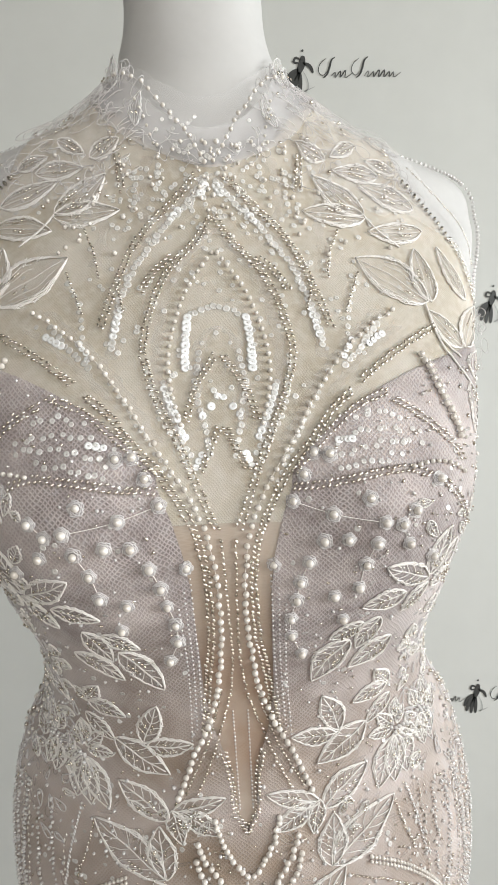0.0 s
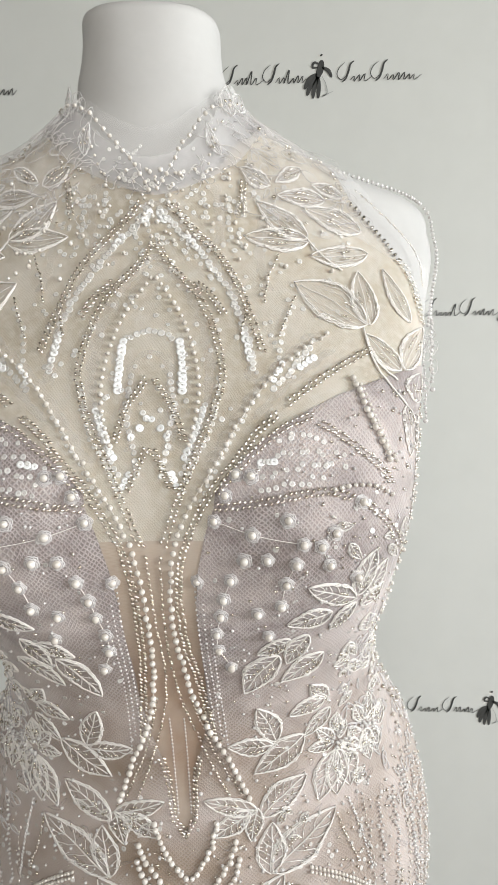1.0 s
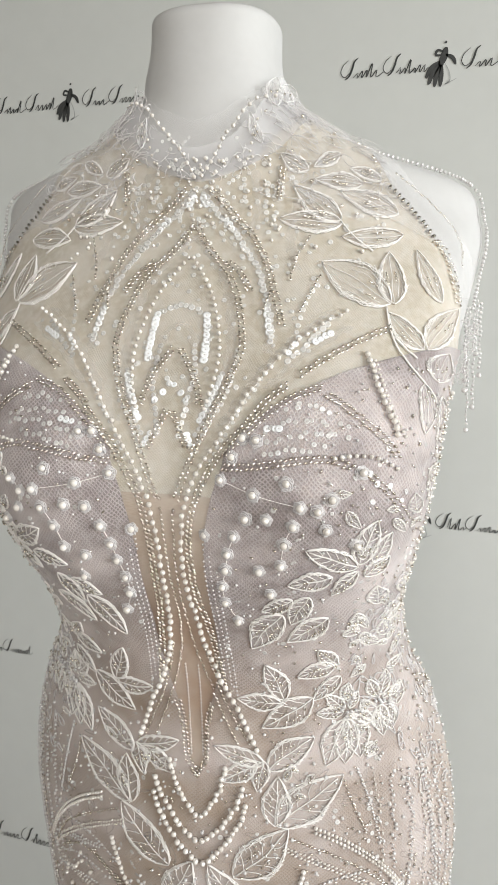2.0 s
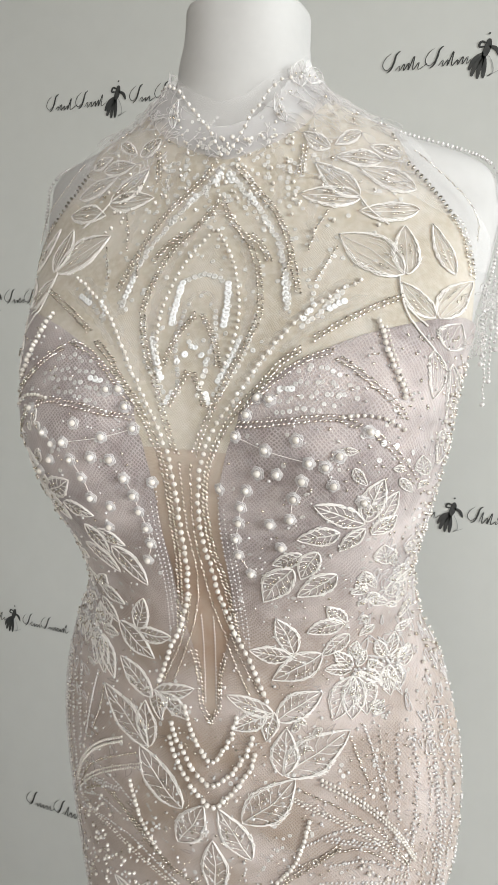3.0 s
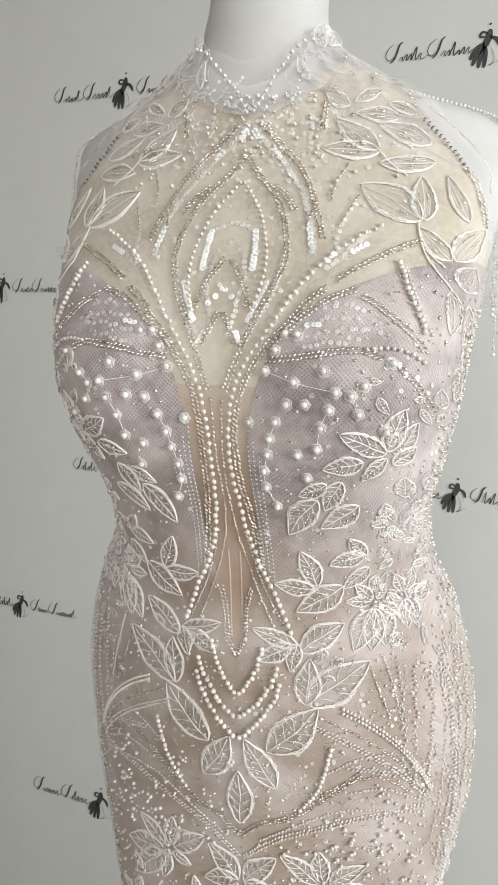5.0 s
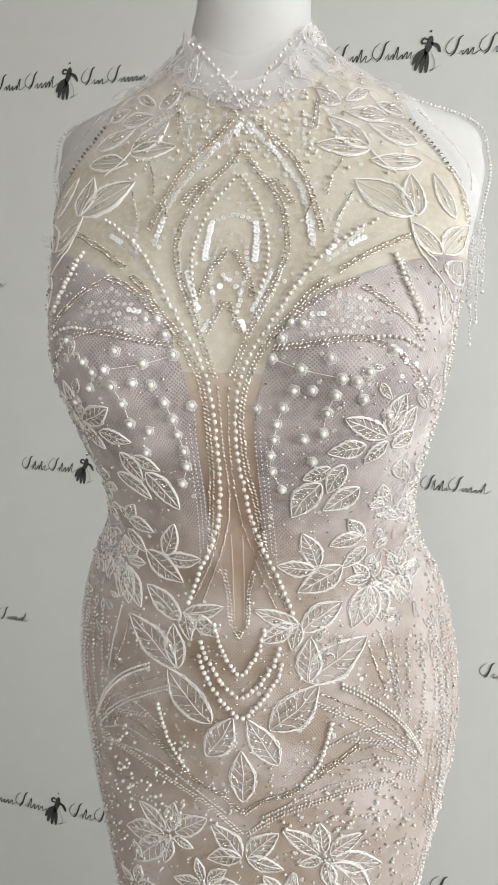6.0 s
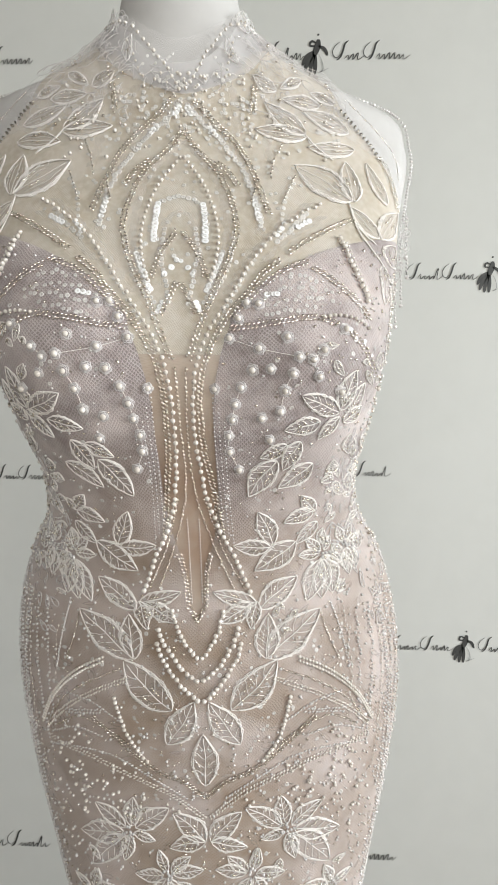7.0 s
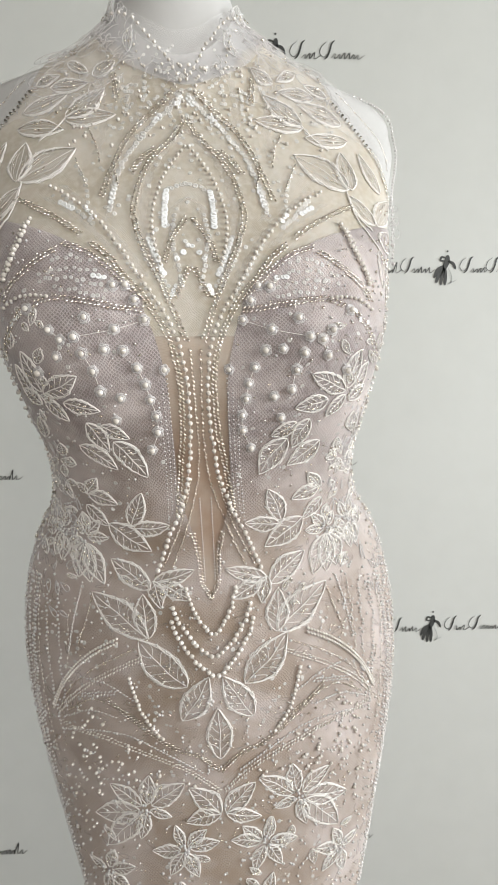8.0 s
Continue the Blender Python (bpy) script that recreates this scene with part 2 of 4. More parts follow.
# The same at every half millimetre, to look up quickly.
STEP, Z0 = 0.0005, -0.4
_z = np.arange(Z0, 2.1, STEP)
_zc = np.clip(_z, ZK[0], ZK[-1])
TW, TF, TB, TP = (glide(_zc, ZK, HALF).tolist(), glide(_zc, ZK, FRONT).tolist(), glide(_zc, ZK, BACK).tolist(), glide(np.clip(_z, PZ[0], PZ[-1]), PZ, PV).tolist())


def lean(z):
    """How far the body's middle leans sideways; the neck a little more."""
    return (0.008 - 0.035 * (z - 1.075) if z > 0.9 else 0.0141) - 0.0066 * min(1, max(0, (z - 1.77) / 0.08))


def depth_of(z):
    if z < 1.55:
        return 0.02 * min(1.0, max(0.0, (1.25 - z) / 0.15))
    return -0.03 if z > 1.80 else -0.12 * (z - 1.55)


def cups(u, z):
    if abs(z - 1.505) > 0.16:
        return 0.0
    return BUST * (math.exp(-(((u - 0.098) / 0.05) ** 2)) + math.exp(-(((u + 0.098) / 0.05) ** 2))) * math.exp(-(((z - 1.505) / 0.05) ** 2))


def level(z):
    f = (z - Z0) / STEP
    i = int(f)
    f -= i
    return [t[i] + (t[i + 1] - t[i]) * f for t in (TW, TF, TB, TP)]


def around(th, z, off=0.0):
    """A point of the body at the turn th from the front (degrees, + to +x) and the height z."""
    w, front, back, p = level(z)
    s, c = math.sin(radians(th)), math.cos(radians(th))
    u = (w + off) * math.copysign(abs(s) ** (2 / p), s)
    q = abs(c) ** (2 / p)
    if c >= 0:
        y = depth_of(z) - (front + off) * q - cups(u, z) * min(1, 2 * q)
    else:
        y = depth_of(z) + (back + off) * q
    return Vector((u + lean(z), y + TWIST * u, z))


def turn_of(u, z):
    """The turn at which the body's front has the sideways place u."""
    w, _, _, p = level(z)
    return math.degrees(math.asin(min(1, abs(u) / w) ** (p / 2))) * (1 if u >= 0 else -1)


def skin(u, z, off=0.0):
    """The place on the front of the gown at u sideways and z up, raised by off, and the way out of it."""
    th = max(-86, min(86, turn_of(u, z)))
    p = around(th, z)
    e = 2.0
    a, b = around(th + e, z) - around(th - e, z), around(th, z + 0.004) - around(th, z - 0.004)
    n = a.cross(b).normalized()
    return p + n * (off + ground(u, z) - 0.0024), n


def net_inner(z):
    """Where the net begins, out from the middle of the gown."""
    return float(np.interp(z, [1.253, 1.267, 1.30, 1.319, 1.339, 1.373, 1.406, 1.457, 1.481, 1.505, 1.524, 1.533, 1.539, 1.551, 1.565, 1.576, 1.587, 1.596, 1.605, 1.613, 1.620],
                           [0.0, .008, .010, .014, .020, .025, .025, .026, .029, .035, .042, .043, .048, .059, .073, .089, .109, .128, .153, .177, .200]))


def ground(u, z):
    """How far the cloth on which a stitch sits stands off the body: net, yoke or bare lining."""
    if z < 1.253 or (z < 1.62 and abs(u) > net_inner(z)):
        return 0.0024
    if z > 1.748 + 8 * u * u:
        return 0.0050
    return 0.0012 if z > 1.502 else 0.0


def side(th, z, off=0.0):
    p = around(th, z)
    n = (around(th + 2, z) - around(th - 2, z)).cross(around(th, z + 0.004) - around(th, z - 0.004)).normalized()
    return p + n * off, n


def spline(pts, step):
    """Evenly spaced (u, z) along a smooth curve through a few given ones."""
    pts = np.array(pts, float)
    if len(pts) == 2:
        dense = np.linspace(pts[0], pts[1], 60)
    else:
        s = np.r_[0, np.cumsum(np.hypot(*np.diff(pts, axis=0).T))]
        t = np.linspace(0, s[-1], 60 * len(pts))
        dense = np.stack([glide(t, s, pts[:, 0]), glide(t, s, pts[:, 1])], 1)
    s = np.r_[0, np.cumsum(np.hypot(*np.diff(dense, axis=0).T))]
    n = max(2, int(round(s[-1] / step)) + 1)
    t = np.linspace(0, s[-1], n)
    return np.stack([np.interp(t, s, dense[:, 0]), np.interp(t, s, dense[:, 1])], 1)


def basis(n, along):
    """A turn whose z is n and whose x follows along."""
    x = (along - n * along.dot(n)).normalized()
    y = n.cross(x)
    return Matrix((x, y, n)).transposed().to_4x4()


rng = random.Random(7)

# ---- the room ----
def room_wall(name, x0, x1, y0, y1, z0, z1, mat):
    s = Soup()
    box_soup(s, x0, x1, y0, y1, z0, z1)
    return tagged(new(name, s.mesh(name, mat, False)), kind="structure")


tagged(room_wall("floor", -2.7, 4.5, -3.3, 1.3, FLOOR - 0.1, FLOOR, M_FLOOR), "plain brown vinyl floor", "floor")
# Ceiling and west, east, south walls are unseen additions that shape bounce and reflections.
tagged(room_wall("ceiling", -2.7, 4.5, -3.3, 1.3, 2.95, 3.05, M_UNSEEN), "unseen ceiling added to close the room, dark for bead reflections", "ceiling")
tagged(room_wall("wall_north", -2.6, 4.4, 1.01, 1.15, FLOOR, 2.95, M_WALL), "pale grey-green backdrop wall printed with a repeated dark mark", "wall")
tagged(room_wall("wall_west", -2.7, -2.6, -3.3, 1.3, FLOOR, 2.95, M_UNSEEN), "unseen wall added to close the room, dark for bead reflections", "wall")


def pierced(name, axis, at, thick, span, hole, label):
    """A wall across an axis with one window opening through it: four pieces round the hole in one mesh."""
    s = Soup()
    (a0, a1), (h0, h1, z0, z1) = span, hole
    for b0, b1, c0, c1 in ((a0, h0, FLOOR, 2.95), (h1, a1, FLOOR, 2.95), (h0, h1, FLOOR, z0), (h0, h1, z1, 2.95)):
        if axis == "x":
            box_soup(s, at, at + thick, b0, b1, c0, c1)
        else:
            box_soup(s, b0, b1, at, at + thick, c0, c1)
    return tagged(new(name, s.mesh(name, M_UNSEEN, False)), label, "wall", kind="structure")


pierced("wall_east", "x", 4.4, 0.12, (-3.3, 1.3), (-2.8, 0.0, 0.75, 2.85), "unseen added wall, dark for bead reflections, with a large window opening")
pierced("wall_south", "y", -3.3, 0.12, (-2.6, 4.4), (-0.7, 1.5, 1.4, 2.88), "unseen added wall, dark for bead reflections, with a wide window opening")


def window(name, axis, at, hole):
    h0, h1, z0, z1 = hole
    mid = (h0 + h1) / 2
    root = tagged(new(name), "white painted window frame set in the wall", "window", kind="structure")
    bars = [(h0, h0 + 0.05, z0, z1), (h1 - 0.05, h1, z0, z1), (h0, h1, z0, z0 + 0.05), (h0, h1, z1 - 0.05, z1), (mid - 0.03, mid + 0.03, z0, z1)]
    for a, b, c, d in bars:
        s = Soup()
        if axis == "x":
            box_soup(s, at, at + 0.05, a, b, c, d)
        else:
            box_soup(s, a, b, at, at + 0.05, c, d)
        part("window_frame", s, M_FRAME, root, smooth=False)


window("window_1", "x", 4.45, (-2.8, 0.0, 0.75, 2.85))
window("window_2", "y", -3.27, (-0.7, 1.5, 1.4, 2.88))


# ---- printed marks on the backdrop ----
def printed_mark(x, z, size):
    """One mark: a dark flared shape with a dot over it, between two runs of slanting strokes. x, z: the dot."""
    root = tagged(new("wall_mark"), "dark printed mark of a flared shape between script-like strokes", "wall mark", "marks on the backdrop")
    root.matrix_world = pose(x, 1.0088, z, 0, 0, 0) @ Matrix.Diagonal((size, 1, size, 1))
    k = random.Random(int(x * 1000) + 31 * int(z * 100))

    def flat(name, strokes, mat):
        s = Soup()
        for pts, wid in strokes:
            pts = [Vector((a, 0, b)) for a, b in pts]
            rows = [[], []]
            for i, p in enumerate(pts):
                t = pts[min(i + 1, len(pts) - 1)] - pts[max(i - 1, 0)]
                side_way = Vector((t.z, 0, -t.x)).normalized()
                f = i / (len(pts) - 1)
                w = wid * (0.35 + 0.65 * math.sin(math.pi * f) ** 0.6) * 0.5
                rows[0].append(p - side_way * w)
                rows[1].append(p + side_way * w)
            for y in (-0.0006,):
                s.grid([[r + Vector((0, y, 0)) for r in row] for row in rows])
        return part(name, s, mat, root, smooth=False)

    def curve(p, n=10):
        q = spline(p, 0.004)
        return [tuple(v) for v in q]

    # the flared shape: a waist, two raised bows and a full lower bell in several folds
    folds = [([(0.002, -0.013), (-0.001, -0.030), (-0.010, -0.056)], 0.017), ([(-0.004, -0.022), (-0.017, -0.018), (-0.021, -0.028), (-0.008, -0.030)], 0.006),
             ([(0.002, -0.030), (0.017, -0.037), (0.026, -0.054)], 0.009), ([(-0.010, -0.044), (-0.028, -0.056), (-0.041, -0.080)], 0.011),
             ([(-0.010, -0.050), (-0.027, -0.074), (-0.034, -0.095)], 0.012), ([(-0.008, -0.052), (-0.017, -0.078), (-0.020, -0.102)], 0.011),
             ([(-0.006, -0.052), (-0.006, -0.078), (-0.007, -0.102)], 0.011)]
    for p, w in folds:
        flat("mark_fold", [(curve(p), w)], M_INK)
    flat("mark_dot", [(curve([(-0.002, -0.003), (0.001, -0.001), (0.003, 0.001)]), 0.006)], M_INK)
    flat("mark_swirl", [(curve([(0.002, -0.050), (0.012, -0.070), (0.013, -0.092), (0.002, -0.098), (0.012, -0.094), (0.030, -0.086)]), 0.0022)], M_INKGREY)
    # on each side two flourishes: a bold slanting swash, then one unbroken wavering line
    def word(x0, x1, runs):
        out = []
        for w0, w1 in runs:
            a, b = x0 + (x1 - x0) * w0, x0 + (x1 - x0) * w1
            out.append((curve([(a - 0.002, -0.066), (a + 0.006, -0.060), (a + 0.014, -0.042), (a + 0.021, -0.022), (a + 0.028, -0.017)]), 0.0050))
            out.append((curve([(a + 0.006, -0.020), (a - 0.008, -0.032), (a - 0.013, -0.050), (a - 0.004, -0.060), (a + 0.010, -0.050)]), 0.0020))
            pts, c, i = [(a + 0.018, -0.062)], a + 0.024, 0
            while c < b - 0.006:
                h = 0.020 * k.uniform(0.55, 1.0) if k.random() < 0.9 else 0.034
                pts += [(c + 0.005, -0.066 + h), (c + 0.003, -0.065)]
                c += k.uniform(0.0105, 0.0135)
            pts.append((b + 0.006, -0.054))
            out.append((curve(pts), 0.0029))
        return out

    flat("mark_line", word(-0.232, -0.042, ((0.0, 0.46), (0.54, 1.0))), M_INK)
    flat("mark_line", word(0.052, 0.236, ((0.0, 0.36), (0.44, 1.0))), M_INK)
    return root


for mx, mz, ms in ((-0.823, 2.42, 1.0), (0.178, 2.424, 1.0), (-1.243, 1.845, 0.93), (0.651, 1.851, 0.92), (-0.742, 1.292, 0.87),
                   (0.188, 1.315, 0.87), (-1.136, 0.813, 0.87), (0.617, 0.83, 0.88), (-0.812, 0.222, 1.04), (0.186, 0.222, 1.06)):
    printed_mark(mx, mz, ms)


# ---- the mannequin: one plain mesh ----
def mannequin():
    s, rows = Soup(), []
    zs = list(np.linspace(0.72, 1.70, 50)) + list(np.linspace(1.71, 1.83, 25)) + list(np.linspace(1.84, 1.892, 8))
    for z in zs:
        inset = -0.004 if z < 1.6 else -0.002
        rows.append([around(a, z, inset) for a in np.linspace(-180, 175, 72)])
    c = sum(rows[-1], Vector()) / 72
    for k, (shrink, up) in enumerate(((0.995, 0.003), (0.975, 0.006), (0.93, 0.008), (0.5, 0.0085), (0.02, 0.0085))):
        rows.append([c + (p - c) * shrink + Vector((0, 0, up)) for p in rows[len(zs) - 1]])
    for row in rows:
        for p in row:
            p.z += 0.22 * (p.y - c.y + 0.03) * min(1, max(0, (p.z - 1.875) / 0.02))
    c = sum(rows[0], Vector()) / 72
    rows.insert(0, [c + (p - c) * 0.02 for p in rows[0]])
    s.grid(rows, close=True)
    # pole and round foot
    rows = []
    for r, z in ((0.012, 1.2), (0.012, 0.03), (0.02, 0.028), (0.05, 0.022), (0.15, 0.012), (0.155, 0.008), (0.155, 0.0), (0.001, 0.0)):
        rows.append([Vector((0.012 + r * math.cos(a), 0.01 + r * math.sin(a), z + FLOOR)) for a in np.linspace(0, math.tau, 24, endpoint=False)])
    s.grid(rows, close=True)
    ob = new("mannequin", s.mesh("mannequin", M_FORM))
    return tagged(ob, "headless glossy white plastic mannequin torso with a flat-topped neck", "mannequin")


mannequin()

# ---- the gown ----
gown = tagged(new("wedding_dress"), "ivory and blush beaded wedding dress on the mannequin", "wedding dress")


def u_arm(z):
    """Half width of the yoke at the armhole."""
    return float(np.interp(z, [1.60, 1.655, 1.668, 1.684, 1.698, 1.705, 1.721, 1.733, 1.744, 1.765, 1.785, 1.80, 1.83], [.2046, .206, .203, .198, .192, .186, .174, .164, .153, .142, .130, .120, .10]))


def lining(z0, z1, n, name, mat, off, label):
    s, rows, uvs = Soup(), [], []
    for z in np.linspace(z0, z1, n):
        ang = np.linspace(-180, 180, 97)
        rows.append([around(a, z, off) for a in ang])
        w = level(z)[0]
        uvs.append([(radians(a) * w, z) for a in ang])
    s.grid(rows, uvs)
    return part(name, s, mat, gown, label)


lining(FLOOR + 0.02, 1.61, 130, "lining", M_NUDE, 0.0, "nude stretch lining")


def collar_foot(a):
    """The height at which the collar is sewn to the yoke, by the turn from the front."""
    x = min(1, abs(a) / 90)
    return 1.746 + 0.074 * x * x / (x * x + 0.12)


def arm_turn(z):
    return turn_of(min(u_arm(z), level(z)[0] * 0.999), z) if z > 1.6 else 88


def yoke(sign):
    s, rows, uvs = Soup(), [], []
    for f in np.linspace(0, 1, 66):
        row = []
        for t in np.linspace(-1, 1, 73):
            top = 1.80
            for _ in range(4):
                top = (collar_foot(arm_turn(top) * t) if sign > 0 else 1.812) + 0.003
            z = 1.502 + (top - 1.502) * f
            a = arm_turn(z) * t
            row.append(side(a if sign > 0 else 180 - a, z, 0.0008)[0])
        rows.append(row)
        uvs.append([(p.x, p.z) for p in row])
    s.grid(rows, uvs)
    return part("illusion_yoke", s, M_YOKE, gown, "sheer cream illusion tulle yoke")


yoke(1)
yoke(-1)


def net(sgn):
    s, rows, uvs = Soup(), [], []
    for z in np.r_[np.linspace(FLOOR + 0.02, 1.2, 70), np.linspace(1.21, 1.52, 60), np.linspace(1.524, 1.619, 60)]:
        a0 = turn_of(net_inner(z), z) if z > 1.253 else 0.0
        ang = np.linspace(0, 1, 60) ** 1.0 * (180 - a0) + a0
        lift = 0.0024
        rows.append([side(sgn * a, z, lift if i or z < 1.253 else 0.0017)[0] for i, a in enumerate(ang)])
        run = [0.0]
        for p, q in zip(rows[-1], rows[-1][1:]):
            run.append(run[-1] + math.hypot(p.x - q.x, p.y - q.y))
        uvs.append([(net_inner(max(z, 1.253)) + r, z) for r in run])
    s.grid(rows if sgn > 0 else [r[::-1] for r in rows], uvs if sgn > 0 else [r[::-1] for r in uvs])
    return part("net_layer", s, M_NET, gown, "pale lilac woven net over the bust and skirt")


net(1)
net(-1)


def collar(rise, mat, lift, label):
    """One sheer layer of the collar, rise above its dipping front edge."""
    s, rows, uvs = Soup(), [], []
    for f in np.linspace(0, 1, 14):
        row, uv = [], []
        for a in np.linspace(-180, 180, 181):
            x = min(1, abs(a) / 90)
            spike = math.exp(-(((abs(a) - 66) / 9) ** 2))
            high = 1.774 + rise + (0.063 - rise) * x * x / (x * x + 0.11) + 0.016 * spike + 0.0006 * math.sin(radians(a) * 23)
            z = collar_foot(a) + (high - collar_foot(a)) * f
            row.append(side(a, z, lift + 0.0020 * f)[0])
            uv.append((radians(a) * 0.07, z))
        rows.append(row)
        uvs.append(uv)
    s.grid(rows, uvs)
    return part("collar", s, mat, gown, label)


collar(0.0, M_TULLE, 0.0026, "sheer white high collar with pointed sides")
collar(0.022, M_MIST, 0.0016, "thin inner layer of the collar")


def cap_sleeve(sgn):
    """Sheer tulle over the shoulder, from the armhole to the beaded hanging edge."""
    s, rows, uvs = Soup(), [], []
    for f in np.linspace(0, 1, 8):
        row, uv = [], []
        for z in np.linspace(1.66, 1.775, 24):
            w = level(z)[0]
            u0 = min(u_arm(z), w * 0.985)
            u1 = min(u0 + 0.022 * math.sin(math.pi * (z - 1.655) / 0.125) ** 0.5, w * 0.997)
            p = skin(sgn * (u0 + (u1 - u0) * f), z, 0.004)[0]
            row.append(p)
            uv.append((p.x, z))
        rows.append(row)
        uvs.append(uv)
    s.grid(rows, uvs)
    return part("cap_sleeve", s, M_SHEER, gown, "sheer white tulle shoulder edge")


cap_sleeve(1)
cap_sleeve(-1)


def shoulder_veil(sgn):
    """A second, ruffled layer of tulle from the collar's foot over the top of the shoulder."""
    s, rows, uvs = Soup(), [], []
    for i, f in enumerate(np.linspace(0, 1, 16)):
        row, uv = [], []
        for j, g in enumerate(np.linspace(0, 1, 40)):
            z = 1.728 + 0.084 * f + 0.006 * (1 - f) * math.sin(g * 11 + sgn) - 0.02 * (1 - f) * g
            a = arm_turn(z) * (0.50 + 0.49 * g)
            p = side(sgn * a, z, 0.0030 + 0.0022 * f * (1 + math.sin(g * 23 + 2 * f)))[0]
            row.append(p)
            uv.append((p.x, z))
        rows.append(row)
        uvs.append(uv)
    s.grid(rows, uvs)
    return part("shoulder_veil", s, M_SHEER, gown, "sheer white ruffled tulle over the shoulder")


shoulder_veil(1)
shoulder_veil(-1)


# ---- embroidery: pearls, seed beads, sequins, corded leaves ----
def unit_mesh(name, shape, mat):
    s = Soup()
    s.add(*shape, Matrix())
    return s.mesh(name, mat)


PEARL_MESH = unit_mesh("pearl", BALL, M_PEARL)


def pearl(place, radius, parent):
    ob = new("pearl", PEARL_MESH)
    ob.parent = parent
    ob.matrix_world = Matrix.Translation(place) @ Euler((rng.random() * 6, rng.random() * 6, 0)).to_matrix().to_4x4() @ Matrix.Diagonal((radius, radius, radius * 0.94, 1))
    return ob


def pearl_strand(pts, radius, pitch, end=None, label=""):
    """Pearls, each a piece of its own, on a stitched thread; the size runs from radius to end."""
    run = spline(pts, pitch)
    end = end or radius
    s = Soup()
    s.tube([skin(u, z, 0.0030)[0] for u, z in run], 0.0002, 4)
    strand = part("pearl_strand", s, M_CORD, gown, label or "strand of round ivory pearls")
    for i, (u, z) in enumerate(run):
        r = radius + (end - radius) * i / max(1, len(run) - 1)
        r *= rng.uniform(0.93, 1.05)
        pearl(skin(u + rng.gauss(0, 0.0004), z + rng.gauss(0, 0.0004), 0.0024 + r * 0.75)[0], r, strand)
    return strand


def put_bead(soup, shape, place, n, along, size, turn=0.0, wide=1.0):
    m = Matrix.Translation(place) @ basis(n, along) @ Matrix.Rotation(turn, 4, "Z") @ Matrix.Diagonal((size, size * wide, size * wide, 1))
    soup.add(*shape, m)


def bead_row(pts, lanes=2, gap=0.0033, pitch=0.0037, size=0.0017, slant=35, mat=None, label="", name="bead_trim", lift=0.0034):
    """Cut silver seed beads set slantwise in one or more lanes along a curve."""
    s, run = Soup(), spline(pts, pitch)
    for lane in range(lanes):
        shift = (lane - (lanes - 1) / 2) * gap
        for i, (u, z) in enumerate(run):
            a, b = run[max(0, i - 1)], run[min(len(run) - 1, i + 1)]
            d = (b - a) / (np.hypot(*(b - a)) + 1e-9)
            uu, zz = u - d[1] * shift + rng.gauss(0, 0.0003), z + d[0] * shift + rng.gauss(0, 0.0003)
            if lane % 2:
                uu, zz = uu + d[0] * pitch * 0.5, zz + d[1] * pitch * 0.5
            p, n = skin(uu, zz, lift)
            along = skin(uu + d[0] * 0.002, zz + d[1] * 0.002, lift)[0] - p
            put_bead(s, BARREL, p, n, along, size * rng.uniform(0.85, 1.1), radians(slant + rng.gauss(0, 9)), 1.08)
    return part(name, s, mat or M_SILVER, gown, label, kind="stuff")


def ball_row(pts, radius, pitch, mat, name="bead_trim", label=""):
    s = Soup()
    for u, z in spline(pts, pitch):
        p, n = skin(u, z, 0.0024 + radius * 0.8)
        put_bead(s, SMALLBALL, p, n, Vector((1, 0, 0.2)), radius * rng.uniform(0.85, 1.12))
    return part(name, s, mat, gown, label, kind="stuff")


def put_sequin(soup, u, z, r, tilt=14, lean_to=None):
    p, n = skin(u, z, 0.0028)
    n = (n + (lean_to or Vector()) + Vector((rng.gauss(0, 1), rng.gauss(0, 1), rng.gauss(0, 1))) * math.tan(radians(tilt)) * 0.6).normalized()
    put_bead(soup, SPANGLE, p, n, Vector((rng.gauss(0, 1), 0.1, rng.gauss(0, 1))), r)


def sequin_row(pts, r=0.0021, pitch=0.0042, jitter=0.0005, label="", mat=None, lean_to=None):
    """Sequins stitched one after another, all leaning much the same way."""
    s = Soup()
    lean_to = lean_to or Vector((rng.gauss(0, 0.10), 0, rng.gauss(0, 0.10)))
    for u, z in spline(pts, pitch):
        put_sequin(s, u + rng.gauss(0, jitter), z + rng.gauss(0, jitter), r * rng.uniform(0.88, 1.12), 5, lean_to)
    return part("sequin_trim", s, mat or M_SEQUIN, gown, label, kind="stuff")


def cord(soup, pts, radius, closed=False, lift=0.0032):
    soup.tube([skin(u, z, lift)[0] for u, z in pts], radius, 5, closed)


